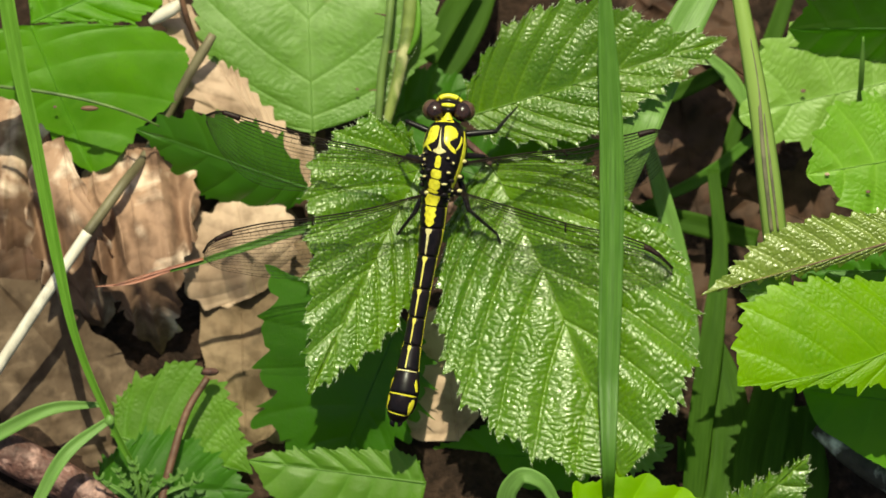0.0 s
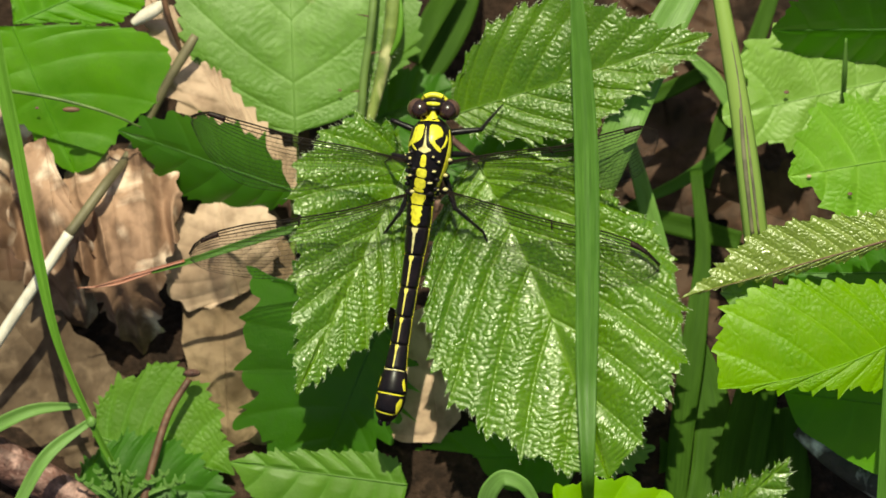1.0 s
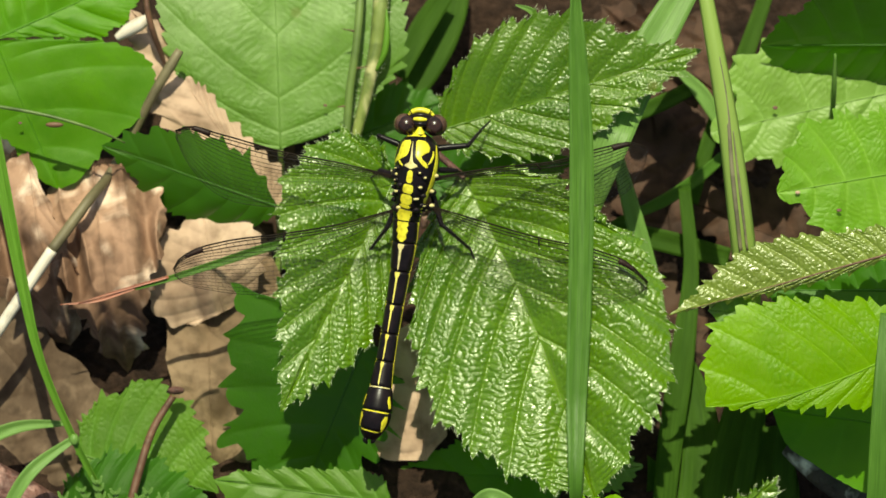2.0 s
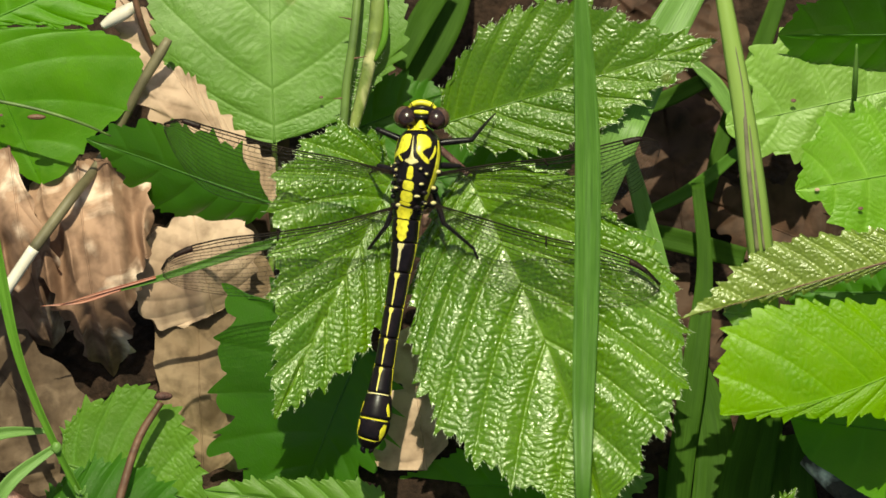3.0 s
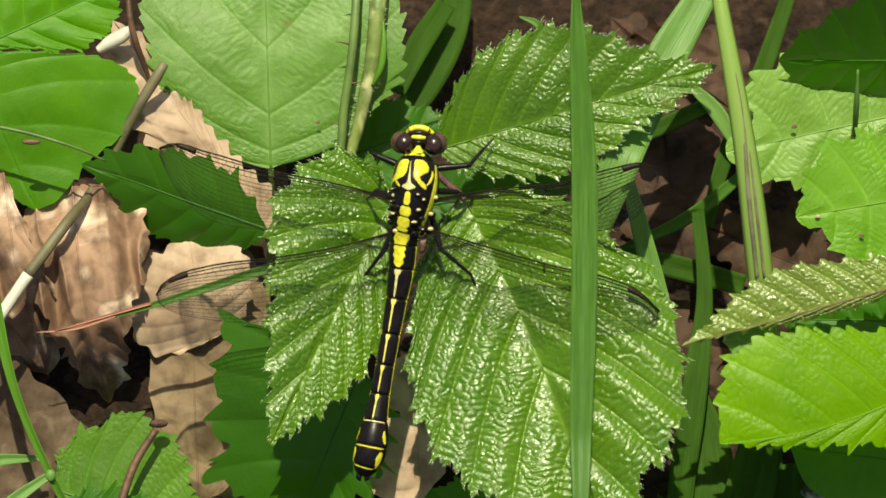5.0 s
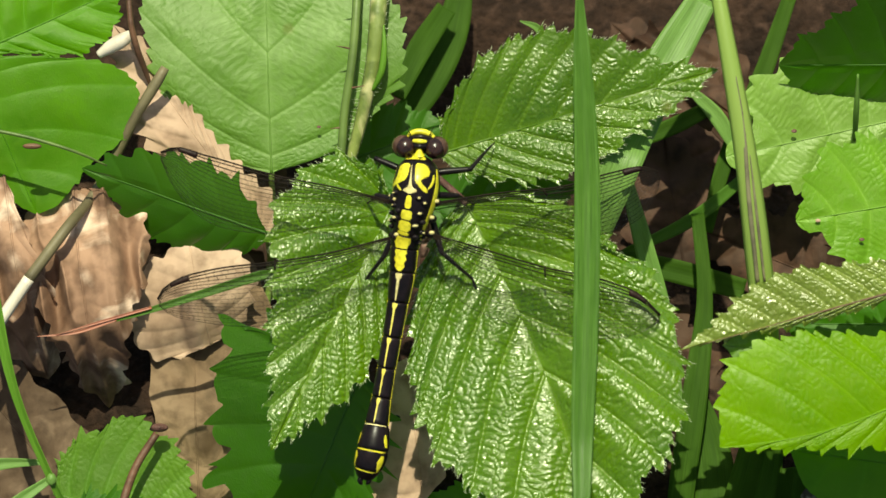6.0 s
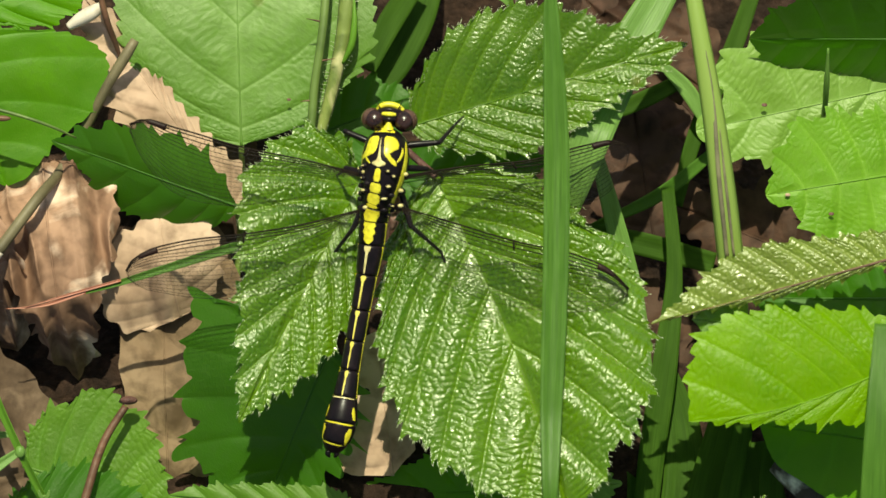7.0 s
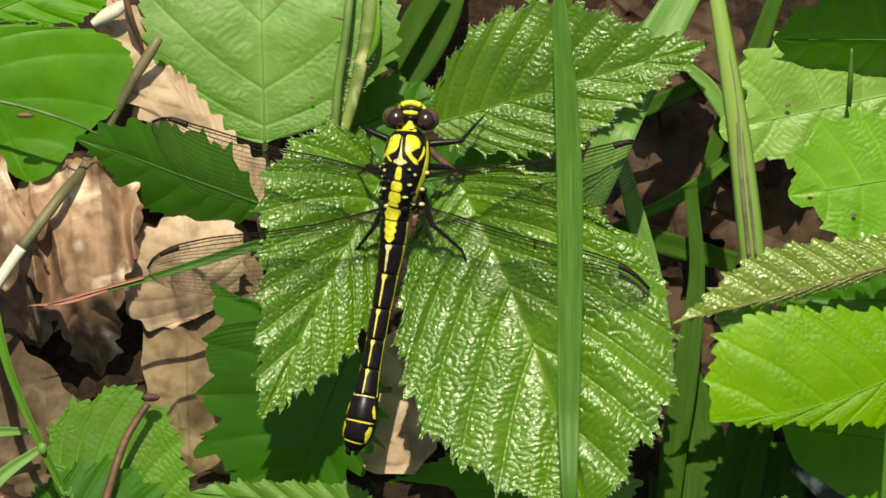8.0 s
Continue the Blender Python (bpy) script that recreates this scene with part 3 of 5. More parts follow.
# ---- bramble leaf on which the insect sits ----
bramble = thing("bramble_leaf", (6.25, 14.36, -9), "glossy wrinkled green bramble leaf of three toothed leaflets", "leaf")
leaf(bramble, (7.69, 12.85, -6.5), (25.98, -32.14, 3.8), [(0.02, 0.06), (0.08, 0.20), (0.26, 0.32), (0.41, 0.40), (0.60, 0.38), (0.83, 0.27), (0.89, 0.17), (0.96, 0.09)], [(0.03, -0.07), (0.12, -0.17), (0.27, -0.26), (0.43, -0.32), (0.63, -0.32), (0.78, -0.24), (0.91, -0.13)],
     BRAMBLE, "leaflet", veins=10, quilt=(1.15, 0.8), peak=(0.34, 0.62), tooth=1.4, teeth=36, fold=(0.27, 0.14), droop=(0.34, 0.10), arch=0.8, face=(0.0, 0.0, 1), bend=1.2, seed=21, fringe=420, rows=340, cols=130, cell=0.175, midrib=BRAMBLE, slant=(0.33, 0.34), crumple=0.25)
leaf(bramble, (-2.25, 12.15, -6.5), (-17.95, -20.25, 1.2), [(0.20, 0.12), (0.38, 0.17), (0.56, 0.19), (0.73, 0.15), (0.87, 0.07)], [(-0.10, -0.11), (-0.06, -0.29), (0.08, -0.36), (0.22, -0.38), (0.40, -0.29), (0.64, -0.18), (0.83, -0.09)],
     BRAMBLE, "leaflet", veins=10, quilt=(0.4, 0.95), peak=(0.45, 0.40), tooth=1.2, teeth=28, fold=(0.08, 0.20), droop=(0.5, 0.2), arch=0.8, face=(0.0, 0.0, 1), seed=22, fringe=300, rows=300, cols=100, cell=0.175, midrib=BRAMBLE, slant=(0.4, 0.28), crumple=0.25)
leaf(bramble, (4.10, 19.30, -6.5), (41.36, 30.71, -4.5), [(0.03, 0.08), (0.11, 0.17), (0.24, 0.27), (0.38, 0.30), (0.55, 0.28), (0.68, 0.20), (0.84, 0.08)], [(0.04, -0.07), (0.16, -0.14), (0.32, -0.19), (0.49, -0.20), (0.61, -0.15), (0.70, -0.12), (0.84, -0.08)],
     BRAMBLE, "leaflet", veins=10, quilt=(0.35, 0.55), peak=(0.5, 0.5), tooth=1.1, teeth=30, fold=(0.16, 0.28), droop=(0.1, 0.1), arch=0.8, seed=23, fringe=320, rows=300, cols=100, cell=(0.07, 0.14), midrib=BRAMBLE, slant=0.4)
tube("petiole", [(7.85, 12.67, -5.8), (5.26, 14.96, -7.5), (3.40, 16.40, -10), (2.23, 9.60, -18), (1.51, -9.52, -28), (0.70, -16.33, -32)], [0.45, 0.5, 0.5, 0.5, 0.5, 0.5], BARK, bramble, "pinkish-brown leaf stalk")


# ---- other leaves ----
def single_leaf(label, base, tip, plus, minus, material, stalk=None, **more):
    root = thing("leaf", base, label, "leaf")
    opts = dict(rows=200, cols=40, midrib=material, seed=31)
    opts.update(more)
    leaf(root, base, tip, plus, minus, material, **opts)
    if stalk:
        tube("petiole", [base] + stalk, np.linspace(0.4, 0.55, len(stalk) + 1), STEM_GREEN, root, sides=7)
    return root


single_leaf("large pale green bramble leaf with sunken veins", (-19.2, 17.1, -25), (-20.4, 47.8, -28), [(0.04, 0.13), (0.17, 0.35), (0.36, 0.47), (0.61, 0.55), (0.86, 0.52), (0.98, 0.25)], [(0.08, -0.16), (0.14, -0.38), (0.30, -0.52), (0.47, -0.62), (0.79, -0.54), (0.96, -0.27)], BRAMBLE_PALE, [(-19.3, 9.4, -32), (-20.1, -0.8, -32)],
            veins=5, quilt=0.3, peak=0.3, tooth=1.0, teeth=26, arch=1.5, seed=41, cell=0.06, slant=0.36, fold=(0.05, 0.02), rows=260, cols=80)
single_leaf("green bramble leaf behind the insect's head", (-12.2, 17.8, -33), (5.6, 24.7, -36), EGG, EGG, DEEP_SHADED, veins=7, seed=42)
single_leaf("green leaf in shade between the bramble leaflets", (1.5, 12.0, -24), (24.0, 15.5, -21), [(0.10, 0.16), (0.40, 0.24), (0.75, 0.16)], [(0.10, -0.14), (0.40, -0.22), (0.75, -0.15)], DEEP_SHADED, veins=7, tooth=0.8, seed=62)
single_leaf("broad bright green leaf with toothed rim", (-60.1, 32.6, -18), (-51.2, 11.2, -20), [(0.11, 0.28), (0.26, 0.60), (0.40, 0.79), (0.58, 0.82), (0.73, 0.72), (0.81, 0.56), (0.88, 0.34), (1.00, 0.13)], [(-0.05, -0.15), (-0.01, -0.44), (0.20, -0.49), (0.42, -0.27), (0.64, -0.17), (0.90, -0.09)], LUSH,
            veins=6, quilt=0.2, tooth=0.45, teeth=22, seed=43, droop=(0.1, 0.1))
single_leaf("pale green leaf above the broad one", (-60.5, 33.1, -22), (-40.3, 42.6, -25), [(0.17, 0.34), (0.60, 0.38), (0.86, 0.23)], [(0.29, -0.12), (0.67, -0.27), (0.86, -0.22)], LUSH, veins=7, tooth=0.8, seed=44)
# Darker green and a face turned downhill imitate shade from unseen plants.
single_leaf("dark green toothed leaf, its shade put into colour and tilt", (-19.5, 8.8, -20.0), (-44.9, 17.6, -18.5), [(0.00, 0.07), (0.16, 0.18), (0.29, 0.27), (0.49, 0.27), (0.66, 0.23), (0.79, 0.13)], [(0.10, -0.11), (0.25, -0.22), (0.44, -0.25), (0.71, -0.20), (0.88, -0.11)], DEEP_SHADED, [(-19.4, 3.4, -28), (-20.5, -5.0, -30)],
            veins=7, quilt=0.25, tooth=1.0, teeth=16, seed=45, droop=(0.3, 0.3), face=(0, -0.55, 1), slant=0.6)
# Slope and darker green stand in for full shade on this leaf.
single_leaf("shaded green leaf with a toothed rim", (-6.1, -9.7, -11), (-15.2, -32.0, -17.8), [(0.14, 0.20), (0.47, 0.30), (0.79, 0.25)], [(-0.16, -0.33), (-0.04, -0.57), (0.06, -0.76), (0.30, -0.72), (0.50, -0.68), (0.71, -0.57), (0.91, -0.50), (1.01, -0.29)], DEEP_SHADED, veins=8, quilt=0.3, tooth=2.7, teeth=18, seed=46, face=(-0.2, -0.6, 1))
single_leaf("green leaf low over the litter", (-2.4, -33.6, -8), (-28.0, -30.4, -10), [(0.05, 0.24), (0.44, 0.39), (0.78, 0.24)], [(0.08, -0.13), (0.38, -0.14), (0.70, -0.10), (0.88, -0.06)], MID, veins=8, tooth=0.5, seed=47, quilt=0.4)
# Brighter green stands in for light passed through the bramble leaf above.
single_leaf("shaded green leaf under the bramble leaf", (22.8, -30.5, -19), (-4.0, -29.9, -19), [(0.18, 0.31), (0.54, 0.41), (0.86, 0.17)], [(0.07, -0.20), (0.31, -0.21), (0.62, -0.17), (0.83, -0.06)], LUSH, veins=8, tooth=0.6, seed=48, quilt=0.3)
single_leaf("mid green toothed leaf beside a broken brown stem", (-48.5, -27.1, -18), (-27.7, -32.8, -17), [(-0.01, 0.19), (0.02, 0.34), (0.23, 0.53), (0.32, 0.62), (0.50, 0.57), (0.68, 0.50), (0.83, 0.31), (0.92, 0.14)], [(0.16, -0.07), (0.43, -0.06), (0.70, -0.01)], MID, veins=8, tooth=1.0, seed=49, quilt=0.3, peak=0.35, cell=0.06, cols=60, slant=0.6)
single_leaf("dark green leaf low over the litter", (-50.4, -34.4, -15), (-27.4, -35.2, -15), EGG, EGG, DEEP_SHADED, veins=8, tooth=1.2, seed=50)
single_leaf("small green leaf behind the bramble leaf", (24.2, -29.4, -14), (33.4, -28.5, -13), EGG, EGG, BRAMBLE_PALE, veins=5, tooth=0.8, teeth=10, seed=51, rows=90, cols=16)
single_leaf("bright yellow-green leaf with toothed rim", (67.8, -11.8, 6), (41.1, -19.1, 9), [(0.07, 0.25), (0.29, 0.20), (0.60, 0.12), (0.82, 0.06)], [(-0.06, -0.22), (0.09, -0.30), (0.31, -0.37), (0.60, -0.43), (0.78, -0.41), (0.88, -0.34), (0.95, -0.21), (0.98, -0.08)], FRESH, [(74.9, -9.5, 0), (79.9, -21.2, -14)],
            veins=8, quilt=0.2, peak=0.25, tooth=0.95, teeth=21, rib_width=0.13, arch=1.0, bend=1.5, cell=0.05, rows=260, cols=70, seed=52, droop=(0.1, 0.2), slant=0.36)
single_leaf("shiny young bronze-green leaf folded along its midrib", (69.1, 2.8, 8), (35.9, -6.5, 9), [(0.15, 0.02), (0.39, 0.03), (0.62, 0.02), (0.86, 0.00)], [(0.02, -0.09), (0.20, -0.13), (0.36, -0.16), (0.50, -0.18), (0.67, -0.16), (0.78, -0.11), (0.89, -0.05)], YOUNG, [(74.9, 4.9, 0), (77.8, -4.8, -10)],
            veins=12, quilt=0.5, peak=0.3, cell=0.10, tooth=0.7, teeth=30, midrib=TWIG, rows=220, cols=60, seed=53, fold=(-0.6, -0.1), crumple=0.15, slant=0.6)
single_leaf("pale yellow-green lobed leaf in the sun", (71.6, 26.0, -27), (43.7, 19.7, -25), [(0.04, 0.17), (0.33, 0.11), (0.48, 0.15), (0.65, 0.21), (0.80, 0.20), (0.92, 0.12), (0.98, 0.07)], [(-0.17, -0.47), (0.12, -0.54), (0.40, -0.48), (0.58, -0.37), (0.79, -0.35), (0.84, -0.25), (0.85, -0.13), (0.98, -0.05)], BLOOM, veins=6, quilt=0.4, peak=0.3, cell=0.07, rows=240, cols=60, tooth=1.5, teeth=14, seed=54)
# Added leaf, dark and tilted off the sun, in place of a cast shadow.
single_leaf("added dark leaf in place of shade on a paler one", (74.1, 32.3, -20), (50.7, 32.3, -22), [(0.11, 0.24), (0.42, 0.21), (0.74, 0.18), (0.91, 0.13)], [(0.07, -0.39), (0.42, -0.39), (0.74, -0.22), (0.91, -0.11)], DEEP_SHADED, veins=7, quilt=0.35, tooth=1.0, seed=55, fold=(-1.2, 1.2))
single_leaf("yellow-green toothed leaf with small dark specks", (71.0, 13.9, -8), (52.0, 10.6, -6), [(0.02, 0.64), (0.37, 0.63), (0.65, 0.50), (0.76, 0.26), (0.82, 0.14), (0.94, 0.09)], [(-0.02, -0.38), (0.26, -0.47), (0.52, -0.49), (0.74, -0.45), (0.86, -0.30), (0.96, -0.12)], LIME, veins=6, quilt=0.4, peak=0.3, cell=0.05, rows=240, cols=60, tooth=1.4, teeth=18, seed=56)
# Green lightened here in place of the glow through the leaf overhead.
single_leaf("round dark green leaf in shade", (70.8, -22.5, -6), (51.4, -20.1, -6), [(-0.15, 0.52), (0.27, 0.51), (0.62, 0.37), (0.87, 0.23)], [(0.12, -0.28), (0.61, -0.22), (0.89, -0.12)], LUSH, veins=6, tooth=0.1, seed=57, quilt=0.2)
single_leaf("small rounded green leaf behind the young leaf", (48.4, -6.4, 6), (41.5, -5.8, 6), EGG, EGG, BRAMBLE_PALE, veins=5, tooth=0.2, seed=58, rows=60, cols=12)
single_leaf("dark green leaf in shade behind the young leaf", (68.7, -3.1, -2), (49.6, -3.1, -4), EGG, EGG, DEEP_SHADED, veins=6, tooth=0.5, seed=61)
single_leaf("hairy bright green leaf tip", (39.5, -40.6, 2), (51.5, -28.8, 4), [(0.26, 0.21), (0.53, 0.14), (0.77, 0.05)], [(0.47, -0.33), (0.76, -0.20)], BRAMBLE, veins=9, tooth=0.9, seed=59, fringe=160, quilt=0.6, ladder=0.1)
single_leaf("bright green leaf low in front", (18.0, -38.5, 4), (38.2, -35.6, 5), [(0.08, 0.24), (0.31, 0.28), (0.54, 0.25), (0.76, 0.14)], [(0.25, -0.17), (0.72, -0.16)], FRESH, veins=5, tooth=0.9, teeth=9, seed=60)


# ---- grasses and stems ----
def grass_plant(label, base):
    return thing("grass", base, label, "grass")


front = grass_plant("broad upright green grass blade in front", (23.3, -37.3, -3))
blade("leaf_blade", [(23.3, -37.2, 0), (23.1, -31.7, 8.6), (23.2, -17.4, 6.2), (23.7, 0.1, 4.0), (23.7, 17.7, 2.4), (23.0, 32.0, 2.0), (22.5, 42.4, 1.6)], [1.2, 1.7, 2.9, 3.4, 3.3, 2.3, 0.6], GRASS, front, n=120, keel=0.2)

thin = grass_plant("thin curved green grass stem with a side blade", (-42.1, -36.8, -14))
blade("stem", [(-42.1, -36.8, -14), (-47.8, -24.6, -8), (-52.3, -12.8, -4), (-54.9, -0.7, -2), (-57.8, 15.3, 0), (-60.8, 30.4, 2), (-62.4, 41.5, 3)], [0.95, 1.0, 1.2, 1.7, 1.95, 2.3, 2.0], GRASS_LIGHT, thin, n=90, keel=0.35)
blade("leaf_blade", [(-47.8, -24.4, -8), (-53.7, -29.0, -6), (-58.4, -37.0, -5)], [1.0, 1.9, 1.6], GRASS_PALE, thin, n=30)
blade("leaf_blade", [(-49.4, -22.5, -13), (-55.8, -22.9, -12), (-65.6, -27.3, -12)], [0.7, 1.7, 2.2], GRASS_PALE, thin, n=30)
blob("node", (-47.8, -24.6, -8), (0.7, 0.9, 0.6), GRASS_PALE, thin)

sheathed = grass_plant("pale green grass culm with a dark-streaked sheath", (47.9, -6.3, 2))
tube("culm", [(48.3, -8.0, -3), (46.7, 3.3, 2), (44.5, 19.1, 5), (41.6, 35.8, 5), (40.2, 43.8, 4)], [1.6, 1.75, 1.5, 1.1, 0.9], SHEATH, sheathed, n=60, flat=0.7)
blade("sheath", [(47.2, 2.5, 3.6), (46.0, 11.2, 5.2), (45.0, 19.1, 6.3)], [0.3, 0.4, 0.1], WITHERED, sheathed, n=30, keel=-0.2)
blade("sheath", [(46.3, 2.3, 3.6), (45.0, 12.8, 5.6), (43.9, 24.6, 6.2), (43.1, 29.4, 6.2)], [0.5, 0.6, 0.35, 0.1], WITHERED, sheathed, "brown-streaked withered sheath", n=40, keel=-0.2)

red = grass_plant("narrow green grass blade with a withered red tip", (-14.9, 4.5, -9))
blade("leaf_blade", [(-11.7, 5.0, -11), (-19.0, 3.2, -9), (-28.7, 0.1, -8), (-36.0, -2.2, -8), (-39.6, -3.2, -8)], [1.3, 1.35, 1.1, 0.75, 0.5], GRASS, red, n=40)
blade("tip", [(-39.2, -3.0, -7.9), (-44.9, -4.9, -8), (-49.9, -5.4, -8)], [0.6, 0.42, 0.08], RED_TIP, red, "withered red tip", n=24)
blade("tip", [(-34.4, -1.4, -7.7), (-41.7, -3.5, -7.8), (-47.3, -5.2, -7.8)], [0.4, 0.35, 0.06], RED_TIP, red, n=20)

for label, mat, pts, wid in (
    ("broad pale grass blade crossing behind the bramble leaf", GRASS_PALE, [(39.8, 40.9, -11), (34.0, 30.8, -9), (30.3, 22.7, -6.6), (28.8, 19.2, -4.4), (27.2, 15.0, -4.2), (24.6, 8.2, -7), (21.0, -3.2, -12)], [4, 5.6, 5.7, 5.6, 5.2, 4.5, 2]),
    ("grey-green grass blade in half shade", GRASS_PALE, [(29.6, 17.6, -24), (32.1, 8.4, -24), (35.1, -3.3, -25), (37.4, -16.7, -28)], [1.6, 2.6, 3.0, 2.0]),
    ("tall green grass blade in half shade", GRASS_SHADED, [(39.9, 11.8, -26), (40.7, 0.1, -22), (39.4, -11.5, -18), (37.5, -24.6, -16), (36.2, -37.7, -16)], [1.8, 2.2, 3.4, 3.6, 3.2]),
    ("dark green grass blade in shade", GRASS_SHADED, [(34.7, -21.6, -26), (36.0, -28.1, -22), (35.1, -37.8, -18)], [2.5, 3.2, 3.0]),
    ("dark green grass blade in shade", GRASS_SHADED, [(26.6, 20.2, -30), (37.5, 24.5, -30), (46.0, 29.2, -32)], [1.5, 2.4, 1.2]),
    ("dark green grass blade in shade", GRASS_SHADED, [(25.8, 6.0, -32), (35.0, 4.3, -30), (46.7, 1.3, -30)], [2.0, 3.2, 3.0]),
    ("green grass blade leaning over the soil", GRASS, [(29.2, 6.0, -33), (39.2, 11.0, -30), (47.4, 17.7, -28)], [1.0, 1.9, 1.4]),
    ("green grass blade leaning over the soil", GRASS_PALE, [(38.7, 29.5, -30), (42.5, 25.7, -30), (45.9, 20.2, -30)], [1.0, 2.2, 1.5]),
    ("dark green grass blade leaning over the soil", GRASS_SHADED, [(41.4, 9.4, -32), (43.6, 17.8, -33), (50.0, 32.5, -40), (53.8, 43.0, -44)], [1.8, 2.2, 2.6, 2.0]),
    ("dark green grass blade in shade", GRASS_SHADED, [(4.8, 41.4, -46), (0.5, 34.3, -42), (-2.0, 28.3, -40)], [3.0, 3.4, 2.0]),
    ("dark green grass blade in shade", GRASS_SHADED, [(49.9, -9.7, -12), (49.6, -19.6, -14), (47.3, -34.4, -16), (46.6, -39.4, -17)], [1.5, 2.4, 3.0, 3.0]),
    ("dark green grass blade in shade", GRASS_SHADED, [(55.2, -16.2, -12), (53.7, -27.8, -14), (54.3, -39.3, -16)], [2.5, 3.4, 3.0]),
    ("broad dark green grass blade in shade", GRASS_SHADED, [(44.5, -42.0, -13), (46.0, -31.0, -16), (48.5, -20.0, -19), (50.0, -8.0, -24)], [6.5, 7.5, 6.0, 2.5]),
    ("broad dark green grass blade in shade", GRASS_SHADED, [(39.0, -42.0, -12.5), (41.5, -33.0, -16), (42.0, -22.0, -20), (39.5, -12.0, -25)], [5.0, 6.0, 5.0, 2.0]),
    ("broad dark green grass blade in shade", GRASS_SHADED, [(51.0, -42.0, -12.5), (52.5, -33.0, -15), (51.5, -23.0, -18)], [6.0, 7.0, 4.0]),
    ("dark green grass blade in shade", GRASS_SHADED, [(-4.0, 22.0, -44), (2.0, 30.0, -46), (6.0, 40.0, -50), (7.0, 46.0, -52)], [3.0, 4.5, 4.5, 3.0]),
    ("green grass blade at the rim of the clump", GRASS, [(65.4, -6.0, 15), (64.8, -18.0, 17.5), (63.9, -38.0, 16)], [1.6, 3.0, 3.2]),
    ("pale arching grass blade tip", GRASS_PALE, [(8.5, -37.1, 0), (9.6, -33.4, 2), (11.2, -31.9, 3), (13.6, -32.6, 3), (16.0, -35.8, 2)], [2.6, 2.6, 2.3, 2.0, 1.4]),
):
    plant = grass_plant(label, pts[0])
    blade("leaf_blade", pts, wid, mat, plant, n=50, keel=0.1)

plant = grass_plant("small pale curved grass tip", (18.3, 33.8, -6))
blade("leaf_blade", [(18.4, 32.0, -8), (18.2, 34.2, -6), (17.3, 36.2, -5.5), (14.9, 37.2, -5)], [0.5, 0.8, 1.0, 0.2], GRASS_PALE, plant, n=24)

herb = thing("small_herb", (-44.4, -37.5, -12), "small pale feathery herb", "plant")
for x, y, up in ((170, 845, 1), (205, 830, 2), (235, 815, 2), (270, 835, 2), (300, 850, 1), (330, 835, 0), (225, 860, 3), (360, 850, 0)):
    top = np.array([(x - 784) * 0.0816, (441 - y) * 0.0816, -12.0 + up])
    foot = np.array((-43.7, -37.5, -13))
    blade("leaflet", [foot, (foot + top) / 2 + (0, 0.6, 0.8), top], [0.4, 0.6, 0.45], GRASS_PALE, herb, n=14, across=5)
    for f in (0.55, 0.75, 0.92):
        q = foot + (top - foot) * f + (0, 0.6 * (1 - f), 0.5)
        for sgn in (-1, 1):
            blade("lobe", [q, q + (sgn * 0.5, 0.5, 0.2), q + (sgn * 0.7, 1.0 + 0.4 * math.sin(x), 0.3)], [0.35, 0.45, 0.2], GRASS_PALE, herb, n=8, across=5)

cane = thing("bramble_cane", (-10.7, 9.2, -24), "prickly green bramble cane with a pale hairy shoot", "plant stem")
line = spline([(-10.9, 9.2, -24), (-9.5, 19.0, -22), (-9.0, 25.5, -21.5), (-8.1, 31.6, -21), (-7.6, 37.0, -21), (-7.3, 44.0, -22)], 40)
tube("stem", line, 0.62, CANE, cane, n=60)
shoot = spline([(-9.0, 16.8, -25), (-7.4, 22.0, -24), (-6.2, 27.0, -23), (-5.2, 32.0, -22.5), (-4.6, 37.5, -22), (-4.2, 44.2, -23)], 40)
pale = tube("shoot", shoot, np.linspace(0.75, 1.3, 40), SHOOT, cane, "pale hairy shoot", n=60)
tube("bract", [(-5.2, 28.5, -22.2), (-4.0, 31.0, -21.4), (-3.6, 34.0, -21.2), (-3.7, 37.5, -21.4)], [0.25, 0.5, 0.45, 0.15], GRASS_LIGHT, cane, n=20)
rng = random.Random(5)
for k, left in ((36, 1), (28, 1), (22, 0), (16, 1), (10, 1), (6, 0)):
    foot = line[k]
    d = np.array([-1 if left else 1, rng.uniform(-0.1, 0.25), 0.3]) * rng.uniform(1.2, 2.4)
    tube("prickle", [foot, foot + d * 0.6, foot + d], [0.2, 0.1, 0.03], TWIG, cane, sides=5, n=6)
hair, hair_faces, count = [], [], 0
for k in range(150):
    foot = shoot[rng.randrange(40)] + np.array([rng.choice((-0.8, 0.8)), rng.uniform(-0.4, 0.4), 0.3])
    q, f = tube_data([foot, foot + np.array([math.copysign(rng.uniform(0.4, 1.1), foot[0] - shoot[20][0] + rng.uniform(-2, 2)), rng.uniform(-0.3, 0.5), rng.uniform(0, 0.6)])], [0.05, 0.015], 3, 2)
    hair.append(q)
    hair_faces += [tuple(v + count for v in g) for g in f]
    count += len(q)
tagged(part("fringe", np.concatenate(hair), hair_faces, HAIR, pale, "fine pale hairs"), kind="stuff")

straw = thing("straw_stalk", (-66.3, -19.7, -18), "long pale dry straw stalk leaning over dead leaves", "dry stalk")
tube("stalk", [(-66.6, -20.4, -14), (-59.1, -9.2, -12), (-51.3, 2.4, -11.5)], [0.86, 0.84, 0.82], STRAW, straw, n=30)
